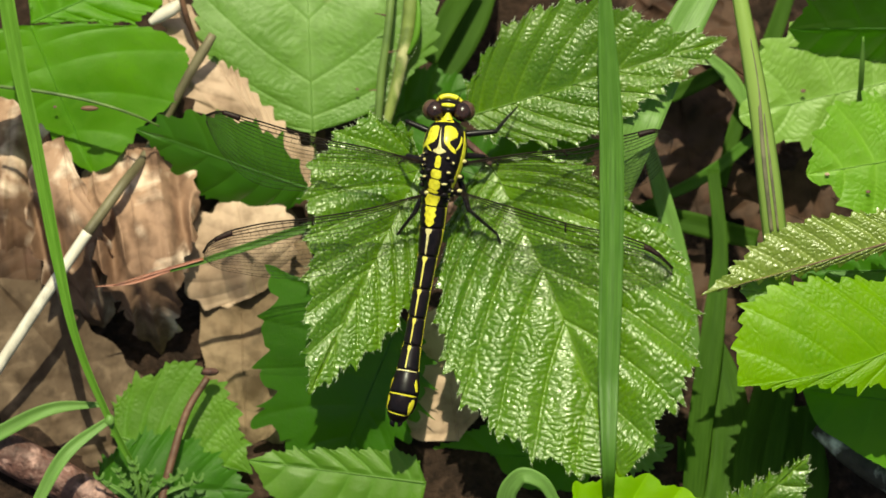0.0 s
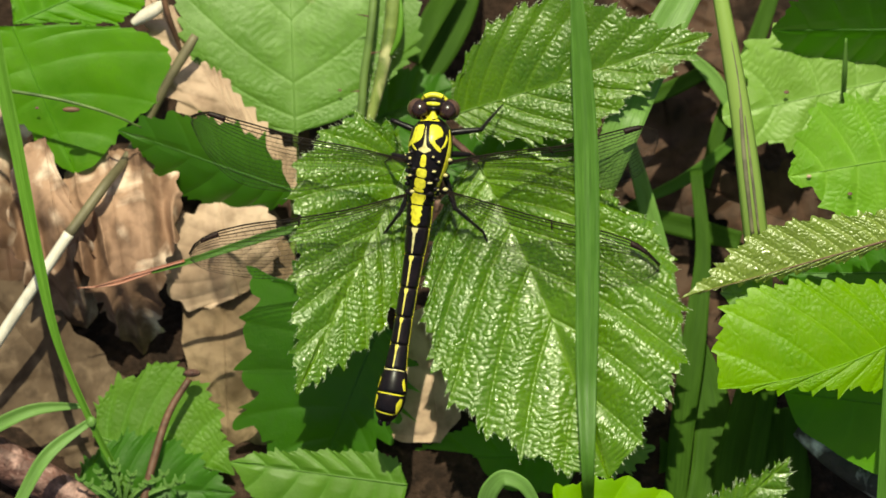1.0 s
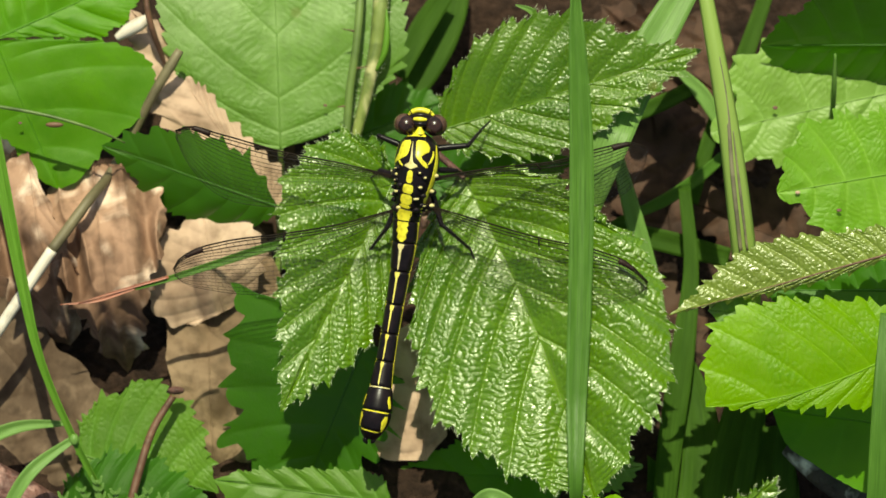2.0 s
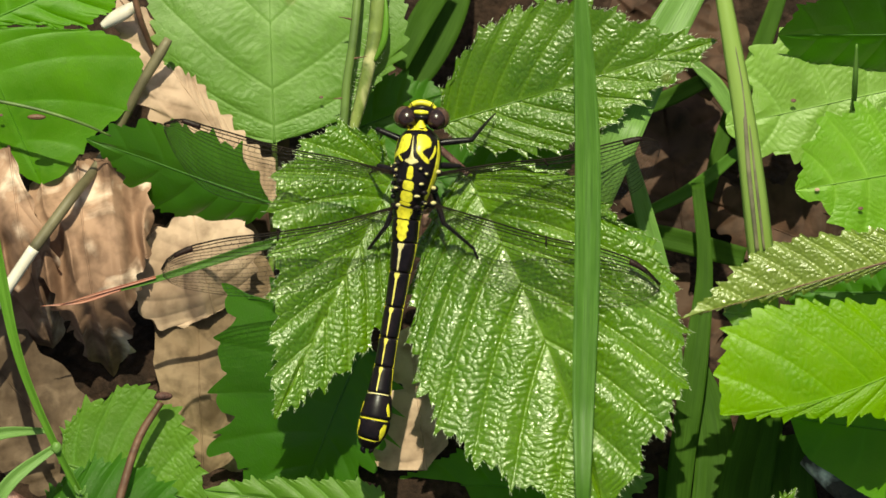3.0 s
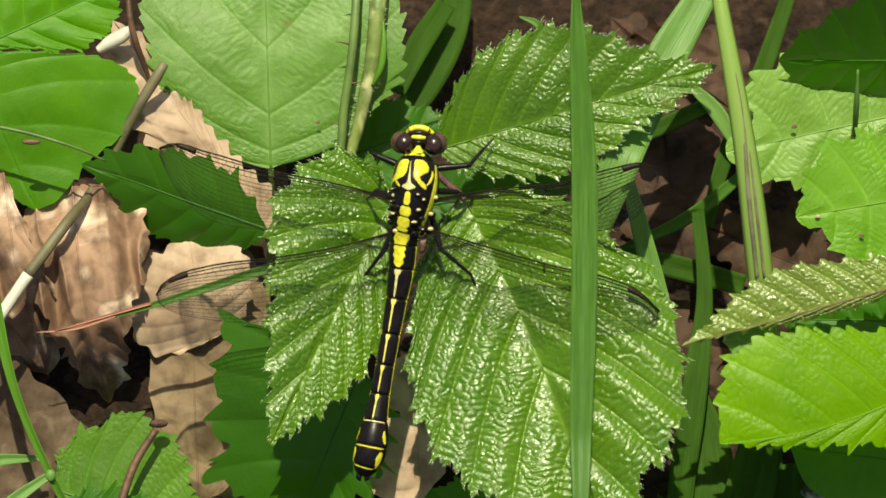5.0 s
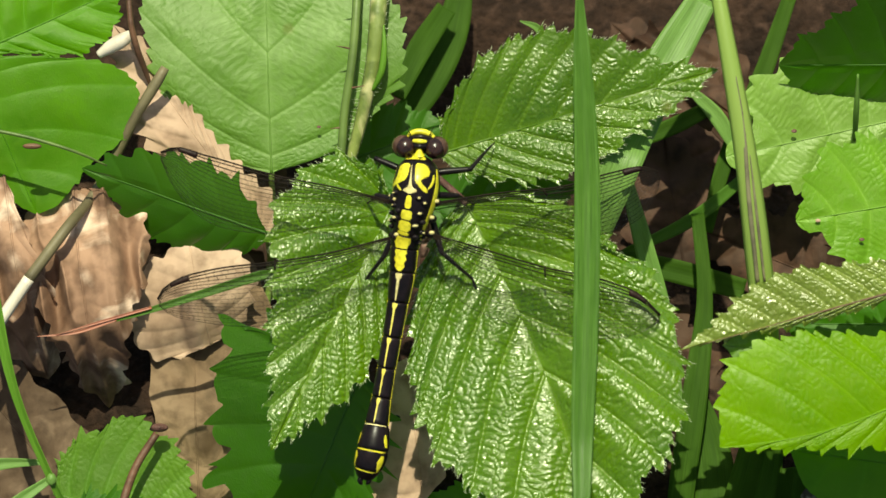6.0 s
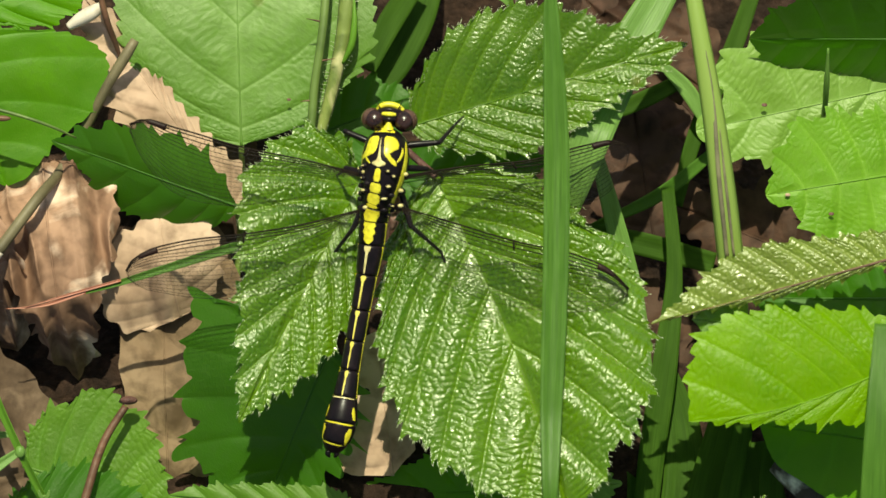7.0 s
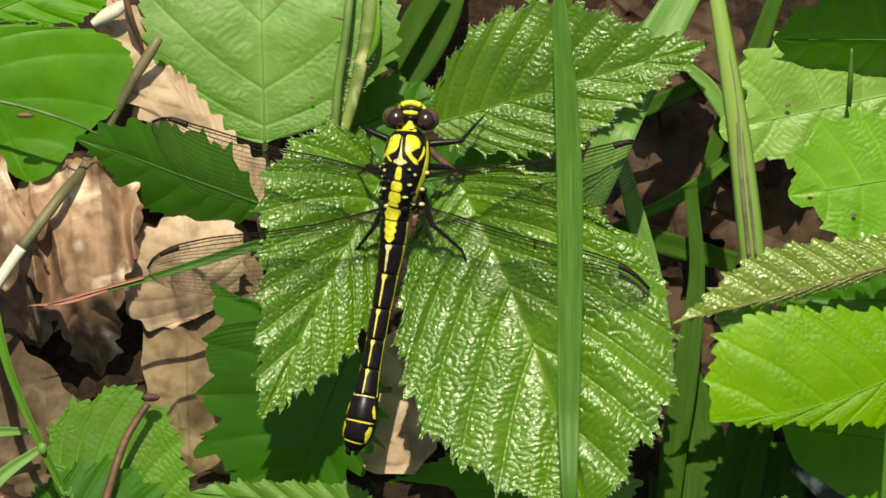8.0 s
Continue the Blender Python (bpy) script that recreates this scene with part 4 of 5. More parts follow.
tube("upper_stalk", [(-51.5, 2.1, -11.5), (-46.4, 9.3, -13.5), (-43.6, 13.8, -21.0), (-40.5, 19.4, -22), (-37.3, 25.3, -20), (-34.3, 30.2, -19.5), (-33.6, 31.4, -19.5)], [0.80, 0.76, 0.72, 0.70, 0.70, 0.72, 0.6], DRY, straw, "greenish upper end", n=40)
chip = thing("wood_chip", (-40.9, 33.2, -21), "pale broken end of a stick", "twig")
tube("chip", [(-42.9, 33.2, -21), (-41.2, 34.3, -20.6), (-39.6, 35.2, -20.4), (-38.4, 36.0, -20.6)], [0.55, 0.95, 1.0, 0.7], STRAW, chip, sides=9)
runner = thing("dry_twig", (-38.4, 38.0, -19), "thin pinkish-brown dry twig", "twig")
tube("twig", [(-38.8, 43.5, -19.5), (-38.2, 36.8, -19), (-37.5, 33.9, -20), (-36.6, 31.2, -22), (-35.8, 28.8, -23)], [0.38, 0.42, 0.45, 0.4, 0.2], TWIG, runner, sides=8, n=30)
stub = thing("broken_stem", (-41.1, -36.9, -17), "broken brown plant stem", "twig")
tube("stem", [(-40.9, -37.5, -12), (-39.1, -30.1, -12.5), (-36.7, -22.8, -13.5), (-34.1, -18.6, -14)], [0.66, 0.6, 0.55, 0.5], TWIG, stub)
blob("broken_end", (-33.7, -17.8, -14), (1.2, 0.6, 0.8), BARK, stub)
dry = thing("dry_grass", (-62.3, 22.9, -12), "thin dry arching stem over a green leaf", "dry stalk")
tube("stem", [(-65.8, 23.7, -14), (-59.1, 22.9, -12), (-50.0, 21.1, -11), (-44.4, 19.3, -12), (-41.1, 17.8, -14)], [0.26, 0.25, 0.23, 0.2, 0.12], CANE, dry, n=30)
blob("bract", (-51.0, 20.3, -11.5), (1.3, 0.4, 0.4), TWIG, dry)
stick = thing("bark_stick", (-64.2, -29.4, -14), "reddish-brown rough bark stick on the litter", "stick")
tube("stick", [(-67.8, -27.1, -17), (-61.1, -30.7, -16), (-51.2, -36.0, -15), (-45.4, -40.0, -14)], [3.0, 3.0, 2.6, 2.0], BARK, stick, n=30, sides=14)
mossy = thing("lichen_stick", (55.2, -26.0, -12), "dark stick with white lichen patches", "stick")
tube("stick", [(54.5, -25.3, -14), (58.5, -28.5, -13), (66.6, -34.2, -12), (73.1, -37.5, -12)], [1.8, 2.4, 2.2, 2.0], LICHEN, mossy, n=30, sides=12)

spike = thing("grass_tip", (61.4, 22.1, -24), "thin pale upright grass tip", "grass")
tube("tip", [(61.4, 22.1, -24), (61.2, 26.5, -19), (61.1, 30.8, -16)], [0.35, 0.4, 0.15], GRASS_PALE, spike, n=16)
for place, size, tone, label in (((53.1, 23.3, -24.5), 0.55, BARK, "tiny dark speck of debris on a leaf"), ((54.9, 10.7, -5.6), 0.5, DEAD_LIGHT, "tiny pale speck of debris on a leaf"), ((60.8, 8.2, -6), 0.5, BARK, "tiny dark speck of debris on a leaf"),
                                 ((63.4, 5.1, -6), 0.9, STRAW, "tiny pale husk on a leaf"), ((-12.6, 23.5, -23), 0.4, BARK, "tiny dark speck of debris on a leaf"), ((-56.5, 20.7, -17), 0.4, BARK, "tiny dark speck of debris on a leaf"), ((-1.6, -16.4, -18.2), 0.75, BLACK, "small black oval on a dead leaf")):
    crumb = thing("debris", place, label, "debris")
    blob("crumb", place, (0.75 * size, 0.5 * size, 0.22 * size), tone, crumb, rows=7, cols=9)


# ---- clubtail dragonfly ----
DORSAL = -15.0
# spine: place, half width
SPINE = np.array([(*(1.51, 18.85, 2.6), 0.9), (*(1.43, 17.72, 2.8), 2.3), (*(1.28, 15.65, 3), 3.0), (*(0.98, 12.86, 3.2), 2.9), (*(0.36, 9.91, 2.9), 2.3), (*(-0.11, 7.93, 2.4), 1.95),
                  (*(-0.34, 6.26, 2.1), 1.85), (*(-0.57, 3.71, 1.8), 1.75), (*(-1.27, -1.08, 1.2), 1.40), (*(-2.36, -7.48, 0.8), 1.25), (*(-3.37, -13.48, 0.9), 1.32), (*(-3.91, -16.67, 1.2), 1.6),
                  (*(-4.22, -18.66, 1.4), 1.95), (*(-4.68, -21.05, 1.5), 2.05), (*(-5.15, -22.49, 1.4), 1.75), (*(-5.39, -23.46, 1.3), 1.25), (*(-5.55, -24.25, 1.3), 0.6)])
BODY = spline(SPINE, 400)
BODY_LEN = np.r_[0, np.cumsum(np.linalg.norm(np.diff(BODY[:, :3], axis=0), axis=1))]


def skin(d, phi, lift=0.0):
    """A place on the body: d millimetres behind the neck, phi degrees round from the back to the insect's right."""
    d, phi = np.broadcast_arrays(np.asarray(d, float), np.radians(np.asarray(phi, float) + DORSAL))
    p = np.stack([np.interp(d, BODY_LEN, BODY[:, k]) for k in range(4)], -1)
    q = np.stack([np.interp(d + 0.2, BODY_LEN, BODY[:, k]) - np.interp(d - 0.2, BODY_LEN, BODY[:, k]) for k in range(3)], -1)
    along = unit(q)
    right = unit(np.cross(along, np.array([0, 0, 1.0])))
    right = right * np.sign(right[..., :1])
    back = np.cross(right, -along)
    back = back * np.sign(back[..., 2:])
    tall = np.interp(d, [0, 3, 8, 12, 14, 60], [1.0, 1.25, 1.3, 1.05, 1.0, 0.9])
    return p[..., :3] + (p[..., 3] + lift)[..., None] * (np.sin(phi)[..., None] * right + (tall * np.cos(phi))[..., None] * back)


def body_ring(name, d0, d1, material, parent, label="", swell=0.0, n=14, sides=36):
    d = np.linspace(d0, d1, n)
    f = np.linspace(0, 1, n)
    lift = swell * np.sin(np.pi * f) ** 0.5 - 0.10 * ((f < 0.03) | (f > 0.97))
    D, P = np.meshgrid(d, np.linspace(-180, 180, sides, endpoint=False), indexing="ij")
    pts = skin(D, P, np.repeat(lift[:, None], sides, 1))
    faces = []
    for i in range(n - 1):
        for j in range(sides):
            faces.append((i * sides + j, (i + 1) * sides + j, (i + 1) * sides + (j + 1) % sides, i * sides + (j + 1) % sides))
    faces += [tuple(range(sides)), tuple((n - 1) * sides + j for j in range(sides))[::-1]]
    return part(name, pts.reshape(-1, 3), faces, material, parent, label)


def mark(name, rows, material, parent, label="", lift=0.06, n=20):
    """A coloured marking, a skin-thin plate on the body. rows: distance, middle angle, half width in degrees."""
    rows = np.asarray(rows, float)
    d = np.linspace(rows[0, 0], rows[-1, 0], n)
    r = np.stack([np.interp(d, rows[:, 0], rows[:, k]) for k in range(3)], 1)
    t = np.linspace(-1, 1, 9)
    D = np.repeat(r[:, :1], 9, 1)
    P = r[:, 1:2] + t * np.maximum(r[:, 2:3], 0.3)
    pts = skin(D, P, lift - 0.09 * (t[None] ** 8) + 0 * D)
    return part(name, pts.reshape(-1, 3), sheet_faces(n, 9), material, parent, label)


fly_root = thing("dragonfly", (0.98, 11.84, -6), "black and yellow clubtail dragonfly resting on a bramble leaf", "dragonfly")


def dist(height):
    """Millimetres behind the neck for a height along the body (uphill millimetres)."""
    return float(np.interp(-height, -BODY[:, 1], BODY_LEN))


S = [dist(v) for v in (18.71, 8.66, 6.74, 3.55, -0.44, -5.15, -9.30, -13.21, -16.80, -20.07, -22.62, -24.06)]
thorax = body_ring("thorax", 0.0, S[1], BLACK, fly_root, "black thorax with yellow bands", 0.05, n=30)
names = []
for k in range(1, 11):
    seg = body_ring("abdomen_segment", S[k], S[k + 1] - (0.04 if k < 10 else 0), BLACK, fly_root, swell=0.05)
    names.append(seg)
# markings of the thorax
mark("band", [(1.5, -22, 12), (1.75, -24, 21), (2.6, -26, 23), (3.4, -28, 23), (3.9, -37, 25), (4.2, -47, 20), (4.5, -57, 10), (4.65, -61, 3)], YELLOW, thorax, "yellow shoulder band", n=40)
mark("band", [(1.5, 23, 12), (1.75, 26, 21), (2.4, 30, 26), (3.0, 28, 23), (3.4, 22, 15), (3.8, 18, 9), (4.2, 22, 9), (4.6, 32, 11), (4.95, 39, 10), (5.15, 43, 3)], YELLOW, thorax, "yellow shoulder band", n=44)
mark("hook", [(2.7, 62, 2), (3.2, 62, 5), (3.8, 58, 5), (4.4, 52, 5), (4.75, 46, 2)], YELLOW, thorax, n=24)
mark("hook", [(4.3, -40, 2), (4.6, -36, 6), (4.95, -30, 6), (5.15, -25, 2)], YELLOW, thorax, n=20)
for sgn in (-1, 1):
    mark("band", [(1.9, sgn * 78, 4), (3.6, sgn * 77, 10), (6.5, sgn * 76, 15), (8.6, sgn * 76, 14), (10.2, sgn * 76, 7)], YELLOW, thorax, "yellow side band")
# lumps at the wing roots, most with a cream spot
for x, y, spot in (((-2.35, 13.04, 1), (-1.72, 13.44, 1), (-1.87, 11.85, 1), (-1.24, 11.38, 0), (-2.42, 9.87, 1), (-2.97, 9.15, 1), (-2.09, 8.20, 1), (-1.55, 10.51, 1), (-2.26, 10.82, 0), (1.61, 13.14, 1), (2.41, 12.75, 1), (1.78, 11.63, 1), (1.23, 10.20, 1), (2.18, 9.49, 1), (2.74, 8.78, 1), (1.64, 7.90, 1), (2.26, 10.68, 0), (1.32, 8.85, 0))):
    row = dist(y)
    r, x0 = np.interp(row, BODY_LEN, BODY[:, 3]), np.interp(row, BODY_LEN, BODY[:, 0])
    turn = math.degrees(math.asin(max(-0.97, min(0.97, (x - x0) / (1.12 * r)))))
    knob = blob("wing_base", skin(row, turn - DORSAL, 0.08), (0.52, 0.38, 0.36), BLACK, thorax, rows=9, cols=12)
    if spot:
        blob("spot", skin(row, turn - DORSAL, 0.28), (0.34 + 0.12 * math.sin(7 * x), 0.16 + 0.05 * math.sin(5 * y), 0.2), CREAM, knob, rows=7, cols=9)
mark("keel_line", [(1.7, -1, 0.6), (2.6, -1, 1.8), (3.6, 0, 2.6), (4.4, 0, 5), (4.75, 0, 9), (4.95, 0, 21), (5.15, 0, 24), (5.35, 0, 10), (5.45, 0, 3)], CREAM, thorax, "cream keel line", n=44)
mark("collar", [(0.0, 0, 28), (0.3, 0, 50), (0.75, 0, 56), (0.98, 0, 46)], YELLOW, thorax, "yellow collar")
mark("collar_line", [(0.98, 0, 60), (1.12, 0, 60)], BLACK, thorax, lift=0.1, n=3)
for phi in (-26, 22):
    mark("collar_spot", [(0.32, phi, 3), (0.5, phi, 13), (0.72, phi, 11), (0.86, phi, 2)], BLACK, thorax, lift=0.1, n=10)
mark("plate", [(5.62, 0, 4), (5.8, 0, 9), (6.2, 0, 10), (6.7, 0, 12), (7.05, 0, 8)], YELLOW, thorax)
mark("plate", [(7.25, 0, 12), (7.4, 0, 19), (8.0, 0, 22), (8.35, 0, 17)], YELLOW, thorax)
mark("plate", [(8.5, 0, 14), (8.75, 0, 25), (9.4, 0, 27), (9.75, 0, 18)], YELLOW, thorax)
mark("plate", [(S[1] - 0.62, 0, 12), (S[1] - 0.45, 0, 27), (S[1] - 0.14, 0, 20)], YELLOW, thorax)
for place in ((-1.64, 12.90, 4.2), (-1.46, 8.22, 3.6), (3.76, 12.62, 4), (3.15, 8.49, 3.4), (-1.31, 10.44, 4.2), (3.14, 10.47, 3.8)):
    knob = blob("wing_base", place, (0.8, 0.6, 0.65), BLACK, thorax, rows=10, cols=14)
    blob("spot", np.array(place) + (0.1, 0.15, 0.65), (0.4, 0.28, 0.25), CREAM, knob, rows=7, cols=9)
# markings of the abdomen
mark("back_patch", [(S[1] + 0.15, 0, 40), (S[1] + 0.9, 0, 46), (S[2] - 0.1, 0, 28)], YELLOW, names[0], "broad yellow back")
e = S[2]
mark("back_patch", [(e + 0.1, 0, 24), (e + 0.5, 0, 34), (e + 0.9, 0, 26), (e + 1.5, 0, 36), (e + 1.9, 0, 24), (e + 2.5, 0, 28), (S[3] - 0.2, 0, 8)], YELLOW, names[1], "scalloped yellow back", n=40)
for k in range(3, 8):
    a, b = S[k], S[k + 1]
    w = 15 - (k - 3) * 1.0
    mark("back_stripe", [(a + 0.10, 0, w * 0.8), (a + 0.32, 0, w * 1.25), (a + 0.66, 0, w * 1.1), (a + 1.0, 0, w * 0.52), (a + 0.6 * (b - a), 0, w * 0.48), (b - 0.5, 0, w * 0.34), (b - 0.2, 0, w * 0.12)], STRIPE if k > 3 else CREAM, names[k - 1], "narrow yellow back stripe", n=34)
for k in range(1, 8):
    a, b = S[k], S[k + 1]
    for sgn in (-1, 1):
        wide = 11 if k < 4 else 7
        mark("side_stripe", [(a + 0.1, sgn * 86, wide), (a + 0.4 * (b - a), sgn * 87, wide * 0.8), (a + 0.8 * (b - a), sgn * 88, wide * 0.5), (b - 0.1, sgn * 89, wide * 0.3)], YELLOW, names[k - 1])
mark("ring_line", [(S[8] + 0.02, 0, 68), (S[8] + 0.17, 0, 68)], CREAM, names[7], "thin yellow ring", n=3)
mark("ring_line", [(S[9] + 0.02, 0, 72), (S[9] + 0.20, 0, 72)], YELLOW, names[8], "thin yellow ring", n=3)
mark("ring_line", [(S[10] + 0.02, 0, 62), (S[10] + 0.18, 0, 62)], YELLOW, names[9], "thin yellow ring", n=3)
for sgn in (-1, 1):
    mark("side_spot", [(S[8] + 1.2, sgn * 62, 4), (S[8] + 1.9, sgn * 64, 13), (S[8] + 2.8, sgn * 72, 9)], YELLOW, names[7], "yellow side spot")
    mark("side_spot", [(S[9] + 0.5, sgn * 60, 9), (S[9] + 1.2, sgn * 58, 19), (S[9] + 2.0, sgn * 62, 13), (S[9] + 2.6, sgn * 68, 4)], YELLOW, names[8], "large yellow side spot")
tip = np.array((-5.55, -24.25, 1.3))
for sgn in (-1, 1):
    tube("cercus", [tip + (sgn * 0.5, 0.4, 0.2), tip + (sgn * 0.55, 0.0, 0.2), tip + (sgn * 0.3, -0.4, 0.1)], [0.4, 0.35, 0.15], BLACK, fly_root, n=10)

# head
head = blob("head", (1.66, 20.35, 2.7), (2.3, 1.35, 1.6), BLACK, fly_root, label="black head with yellow bands")
for c, lean in (((-0.45, 20.0, 2.9), -1), ((3.78, 19.85, 2.9), 1)):
    ax = np.array([(1, -0.25 * lean, 0), (0.25 * lean, 1, 0), (0, 0, 1)])
    eye = blob("eye", np.array(c) + (-lean * 0.16, -0.08, 0.26), (1.46, 1.44, 1.45), EYE, fly_root, ax, "dark glossy brown compound eye", 20, 28)
    blob("eye_rim", np.array(c) + (lean * 0.16, 0.05, -0.1), (1.50, 1.50, 1.5), EYE_RIM, eye, ax, "pale brown outer half", 18, 26)
    tube("antenna", [np.array((1.66, 21.4, 3.6)) + (lean * 1.2, 0, 0), np.array((1.66, 22.0, 3.8)) + (lean * 1.8, 0.6, 0.1)], [0.10, 0.03], BLACK, head, n=8, sides=5)
tube("face_band", [(-0.05, 21.15, 2.7), (0.55, 21.75, 2.9), (1.75, 21.98, 3), (2.95, 21.62, 2.9), (3.7, 20.95, 2.7)], [0.22, 0.36, 0.40, 0.36, 0.22], YELLOW, head, "yellow face", n=24, sides=12)
tube("brow_line", [(0.20, 21.05, 3.5), (1.72, 21.28, 3.8), (3.25, 20.92, 3.5)], [0.26, 0.30, 0.26], BLACK, head, n=14)
tube("brow_band", [(0.72, 20.72, 4.1), (1.62, 20.66, 4.35), (2.5, 20.60, 4.1)], [0.22, 0.33, 0.22], YELLOW, head, n=14)
tube("vertex", [(0.9, 20.05, 4.2), (1.62, 20.0, 4.4), (2.4, 19.95, 4.2)], [0.30, 0.36, 0.30], BLACK, head, n=14)
tube("crown", [(1.60, 19.75, 4.2), (1.58, 19.3, 4.1), (1.55, 18.8, 3.9)], [0.22, 0.42, 0.75], YELLOW, head, "yellow crown", n=14, sides=12)

# legs: hip, knee, ankle, foot
def insect_leg(hip, knee, ankle, foot):
    hip, knee, ankle, foot = (np.array(p, float) for p in (hip, knee, ankle, foot))
    leg = tube("leg", [hip, hip * 0.6 + knee * 0.4, knee], [0.40, 0.46, 0.34], BLACK, fly_root, "black spiny leg", n=14)
    blob("knee", knee, (0.36, 0.36, 0.36), BLACK, leg, rows=8, cols=10)
    tube("shin", [knee, (knee + ankle) / 2 + (0, 0, 0.15), ankle], [0.30, 0.25, 0.2], BLACK, leg, n=12)
    tube("tarsus", [ankle, (ankle + foot) / 2 + (0, 0, 0.12), foot], [0.17, 0.15, 0.09], BLACK, leg, n=10, sides=6)
    way = unit(ankle - knee)
    side = unit(np.cross(way, (0, 0, 1)))
    for k in range(6):
        for sgn in (-1, 1):
            q = knee + (ankle - knee) * (0.12 + 0.15 * k)
            tube("spine", [q, q + 0.75 * (0.8 * sgn * side + 0.45 * way)], [0.05, 0.012], BLACK, leg, sides=4, n=3)


insect_leg((3.0, 16.6, 1.2), (8.3, 17.1, 0.9), (10.2, 19.4, -2.0), (11.5, 20.8, -4.4))
insect_leg((0.2, 16.6, 1.2), (-4.2, 18.45, 0.4), (-3.7, 17.9, -2.6), (-4.1, 17.3, -5.4))
insect_leg((3.2, 10.6, 0.8), (4.6, 6.0, 0.3), (8.6, 2.6, -2.0), (9.9, -0.7, -4.0))
insect_leg((-1.6, 8.6, 0.2), (-3.1, 5.6, -0.4), (-5.6, 2.4, -3.6), (-6.9, 0.6, -6.0))
insect_leg((3.2, 13.7, 0.6), (6.6, 13.6, -0.8), (7.8, 13.1, -4.0), (8.7, 12.6, -6.0))
insect_leg((-1.6, 12.9, 0.6), (-4.1, 13.6, -0.8), (-4.9, 13.0, -4.0), (-5.6, 12.6, -6.0))


# wings
def wing(lead, trail, seed):
    rng = np.random.default_rng(seed)
    n = 90
    a, b = spline(lead, n), spline(trail, n)
    for edge in (a, b):
        edge[:, 2] += 0.25 * np.sin(np.linspace(0, np.pi, n))
    rows = np.linspace(0, 1, 14)
    grid = a[:, None] + (b - a)[:, None] * rows[None, :, None]
    membrane = part("wing", grid.reshape(-1, 3), sheet_faces(n, 14), FILM, fly_root, "clear net-veined wing")
    pts, faces, count = [], [], 0

    def add(line, r, sides=4):
        nonlocal count
        p, f = tube_data(line, r, sides, max(2, len(line)))
        pts.append(p)
        faces.extend([tuple(v + count for v in q) for q in f])
        count += len(p)

    def on(s, f):
        k = np.clip(s, 0, 1) * (n - 1)
        i = int(min(k, n - 2))
        g = k - i
        aa, bb = a[i] * (1 - g) + a[i + 1] * g, b[i] * (1 - g) + b[i + 1] * g
        return aa + (bb - aa) * f

    add(a[::4], 0.11)
    add(b[::4], 0.032)
    cuts = [0.0, 0.05, 0.11, 0.18, 0.25, 0.32, 0.39, 0.46, 0.53, 0.60, 0.67, 0.74, 0.81, 0.88, 0.94, 1.0]
    for k, f in enumerate(cuts[1:-1]):
        s0 = 0.0 if k < 5 else 0.045 * (k - 4)
        line = [on(s, f + 0.012 * math.sin(9 * s + k)) for s in np.linspace(s0, 0.985, 28)]
        add(line, 0.075 if k < 2 else 0.040 if k < 5 else 0.022)
    for k in range(len(cuts) - 1):
        s = 0.03 + rng.uniform(0, 0.01) + 0.016 * max(0, k - 4)
        step = 0.034 if k < 3 else 0.0145
        while s < 0.985:
            f0, f1 = cuts[k], cuts[k + 1]
            j = rng.uniform(-0.004, 0.004)
            w0, w1 = (0.012 * math.sin(9 * s + k - 1) if 0 < k else 0), (0.012 * math.sin(9 * s + k) if k < len(cuts) - 2 else 0)
            if k >= 3:
                m = on(s + 0.008 * rng.choice((-1, 1)), (f0 + f1) / 2)
                add([on(s, f0 + w0), m, on(s + j, f1 + w1)], 0.016, 3)
            else:
                add([on(s, f0 + w0), on(s + j, f1 + w1)], 0.035, 3)
            s += step * rng.uniform(0.8, 1.2)
    add([on(0.47, -0.02), on(0.485, 0.14)], 0.13)
    part("vein_net", np.concatenate(pts), faces, VEIN, membrane, "fine dark vein net")
    cell = np.array([on(s, f) for s in np.linspace(0.825, 0.908, 9) for f in (0.0, 0.06, 0.12)])
    cell[:, 2] += 0.08
    top = cell.copy()
    low = cell - (0, 0, 0.16)
    k = 9 * 3
    fs = sheet_faces(9, 3)
    rim = [i * 3 for i in range(9)] + [25, 26] + [i * 3 + 2 for i in range(7, -1, -1)] + [1]
    fs2 = fs + [tuple(v + k for v in f[::-1]) for f in fs] + [(rim[i], rim[(i + 1) % len(rim)], rim[(i + 1) % len(rim)] + k, rim[i] + k) for i in range(len(rim))]
    part("wing_spot", np.concatenate([top, low]), fs2, STIGMA, membrane, "dark brown wing spot")


wing([(-2.20, 12.81, 4.5), (-9.74, 14.60, 4.8), (-17.28, 16.06, 5), (-26.42, 18.64, 5), (-30.79, 19.65, 5), (-32.77, 18.92, 5)],
     [(-2.19, 11.62, 4.5), (-7.35, 10.17, 4.5), (-13.69, 9.03, 4.5), (-20.04, 8.52, 4.6), (-26.39, 10.07, 4.8), (-30.76, 14.65, 5), (-32.61, 18.61, 5)], 1)
wing([(-2.18, 8.06, 4), (-9.71, 6.03, 4.2), (-16.85, 4.80, 4.4), (-26.37, 3.49, 4.4), (-29.94, 2.45, 4.4), (-32.2, 0.9, 4.4), (-32.95, -0.6, 4.4)],
     [(-2.17, 6.71, 4), (-5.32, 1.29, 4), (-12.85, -2.56, 4.2), (-18.40, -3.66, 4.3), (-27.14, -3.2, 4.4), (-31.4, -2.1, 4.4), (-32.95, -0.8, 4.4)], 2)
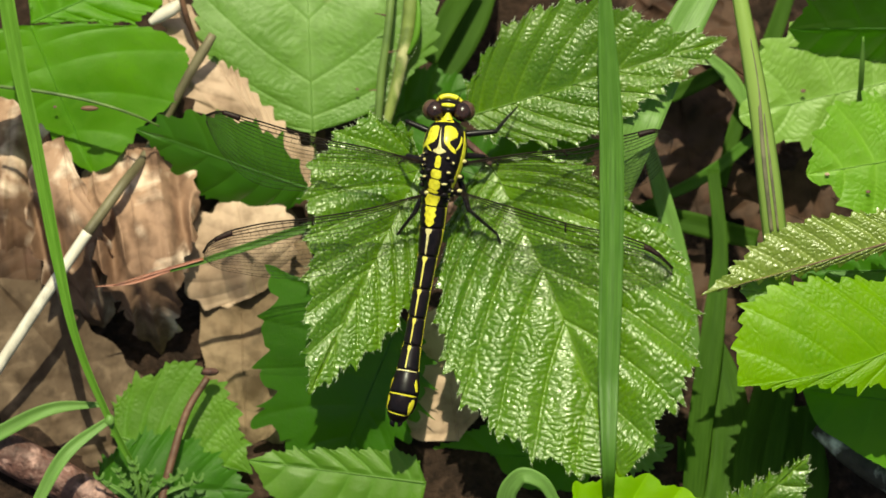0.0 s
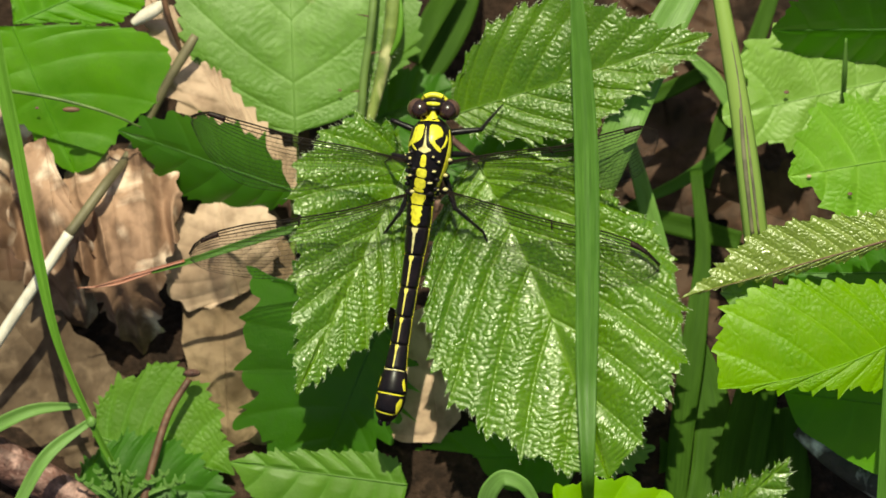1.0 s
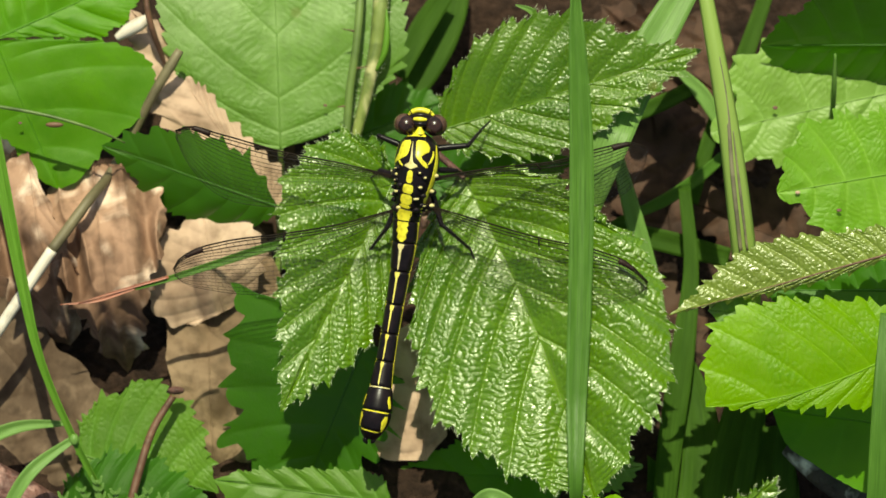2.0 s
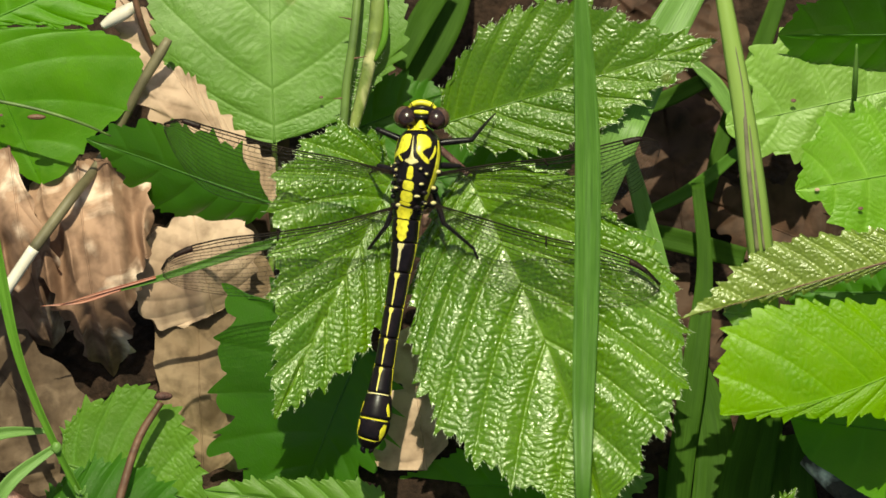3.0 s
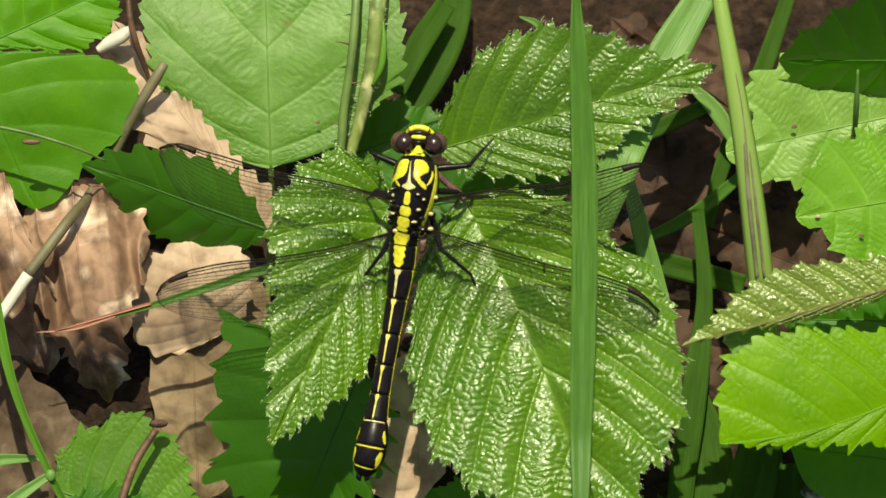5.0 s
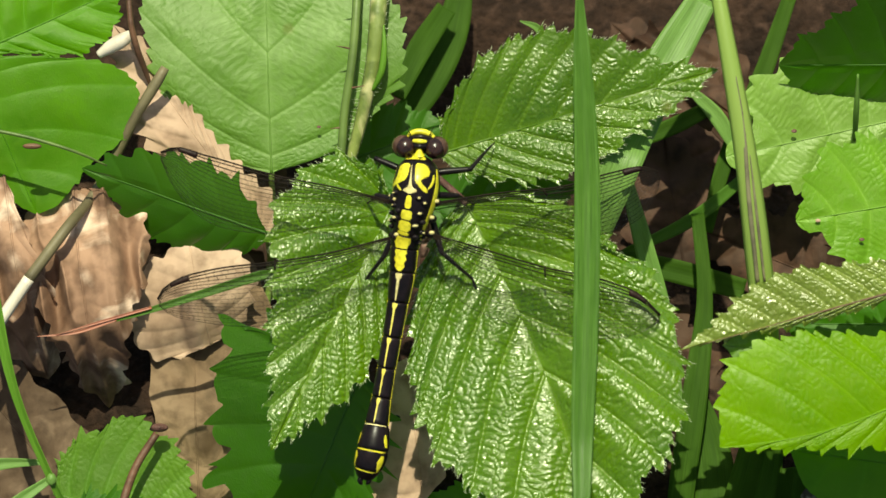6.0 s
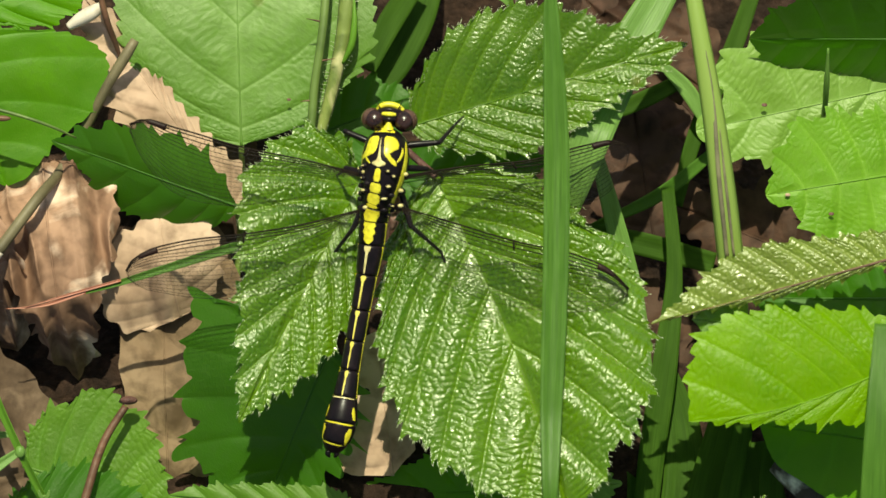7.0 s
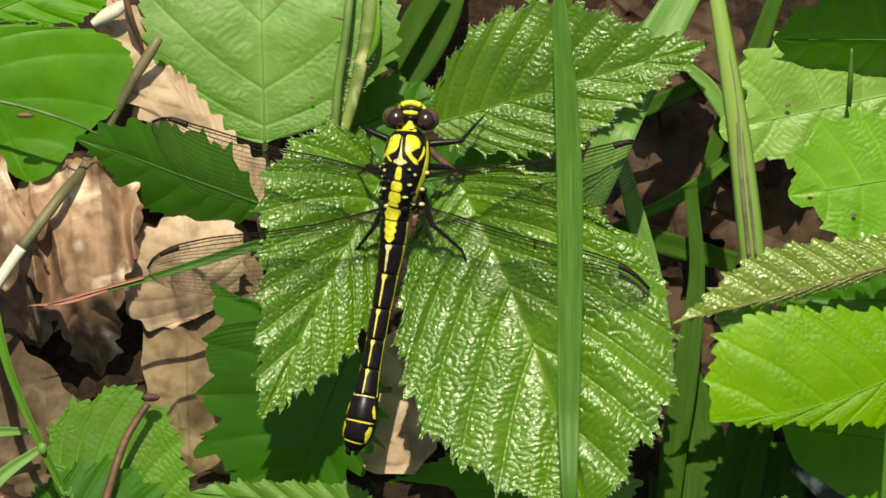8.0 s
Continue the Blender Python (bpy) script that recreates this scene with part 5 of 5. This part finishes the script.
wing([(3.76, 12.60, 4.5), (11.73, 13.88, 3.2), (21.06, 15.00, 0.3), (27.12, 16.75, -0.5), (31.56, 17.51, -1), (33.63, 16.82, -1.2)],
     [(3.76, 11.49, 4.5), (10.16, 9.33, 3.2), (18.25, 7.99, 0.6), (25.52, 8.52, -0.2), (30.83, 10.75, -0.8), (33.08, 14.23, -1), (33.63, 16.49, -1.2)], 3)
wing([(3.38, 8.48, 4), (10.18, 6.47, 3.6), (18.24, 4.13, 2.4), (26.73, 2.26, 1.5), (30.38, 0.83, 1.3), (33.78, -2.37, 1.2)],
     [(3.39, 6.89, 4), (6.20, 0.55, 3.9), (12.64, -3.02, 2.8), (20.69, -4.83, 2.0), (27.15, -5.13, 1.6), (31.59, -4.15, 1.3), (33.78, -2.53, 1.2)], 4)

# ---- small black flying insect ----
wasp = thing("flying_insect", (0, 0, 0), "small black flying insect with blurred wings", "insect")
base = np.array([0.0, 0.0, 0.0])
blob("thorax", base, (0.45, 0.6, 0.45), BLACK, wasp)
blob("head", base + (0, 0.85, 0), (0.42, 0.33, 0.36), BLACK, wasp)
blob("abdomen", base + (-0.05, -1.15, -0.2), (0.42, 0.9, 0.4), BLACK, wasp)
for sgn in (-1, 1):
    q = np.array([(0, 0, 0.3), (sgn * 0.8, 0.3, 0.4), (sgn * 1.9, 0.2, 0.45), (sgn * 2.2, -0.2, 0.45), (sgn * 1.7, -0.6, 0.4), (sgn * 0.7, -0.4, 0.3)]) + base
    part("wing", q, [(0, 1, 2, 3, 4, 5)], FILM, wasp)
    for k in range(3):
        tube("leg", [base + (sgn * 0.25, 0.25 - 0.35 * k, -0.25), base + (sgn * 0.65, 0.1 - 0.5 * k, -0.6), base + (sgn * 0.6, -0.25 - 0.55 * k, -0.95)], [0.07, 0.06, 0.03], BLACK, wasp, sides=5, n=8)

# ---- what moves ----
# seconds, shift right and uphill in millimetres, turn in degrees
SWAY = [
    (0, -0.96, -0.44, -0.28),
    (0.5, -0.17, -0.03, 0.11),
    (1, -0.14, 0.02, 0.31),
    (1.5, -0.10, 0.04, 0.12),
    (1.7, -0.10, 0.04, 0.12),
    (2.8, 0.05, 0.01, 0.09),
    (3, 0.05, 0.01, 0.09),
    (3.5, -0.01, 0.13, -0.11),
    (4, 0.04, -0.01, -0.00),
    (4.5, -0.02, 0.06, -0.01),
    (4.7, -0.02, 0.06, -0.01),
    (5.8, 0.08, 0.08, 0.05),
    (6, 0.08, 0.08, 0.05),
    (6.5, 0.06, 0.09, 0.01),
    (7, -0.02, 0.14, -0.06),
    (7.5, -0.10, 0.05, 0.01),
    (8, -0.17, 0.18, -0.02),
]
BLADE_SWAY = [(0.0, 0.0), (1.0, 1.0), (1.5, -0.4), (3.5, 0.2), (4.5, 0.4), (6.5, -0.1), (7.0, 0.0), (8.0, 1.5)]
# seconds, place of the flying insect, heading in degrees
FLIGHT = [(0.0, (90.0, 30.0, 12.0), 90), (3.0, (76.0, 24.0, 12.0), 90), (3.1, (68.0, 24.0, 12.0), 60), (3.2, (57.6, 23.5, 10), 20), (3.3, (55.9, 27.0, 10), 0), (3.4, (48.7, 18.8, 10), 40), (3.5, (55.2, 22.5, 10), 10),
          (3.6, (68.0, 30.0, 12.0), -40), (3.7, (80.0, 34.0, 12.0), -60), (8.0, (100.0, 40.0, 12.0), -60)]


def swung(shift, lift, degrees):
    """A swing in the plane of the slope about its origin."""
    c = at((shift, lift, 0))
    return Matrix.Translation(c) @ Matrix.Rotation(radians(degrees), 4, OFF) @ Matrix.Translation(-ORIGIN)


def motions():
    for ob in (bramble, fly_root):
        home = Matrix.Translation(ob.location.copy())
        walk(ob, [(t, swung(a, b, turn) @ home) for t, a, b, turn in SWAY])
    home = Matrix.Translation(front.location.copy())
    walk(front, [(t, Matrix.Translation(home.translation) @ Matrix.Rotation(radians(turn), 4, OFF)) for t, turn in BLADE_SWAY])
    walk(wasp, [(t, Matrix.Translation(at(p)) @ Matrix.Rotation(radians(turn), 4, OFF)) for t, p, turn in FLIGHT])


motions()
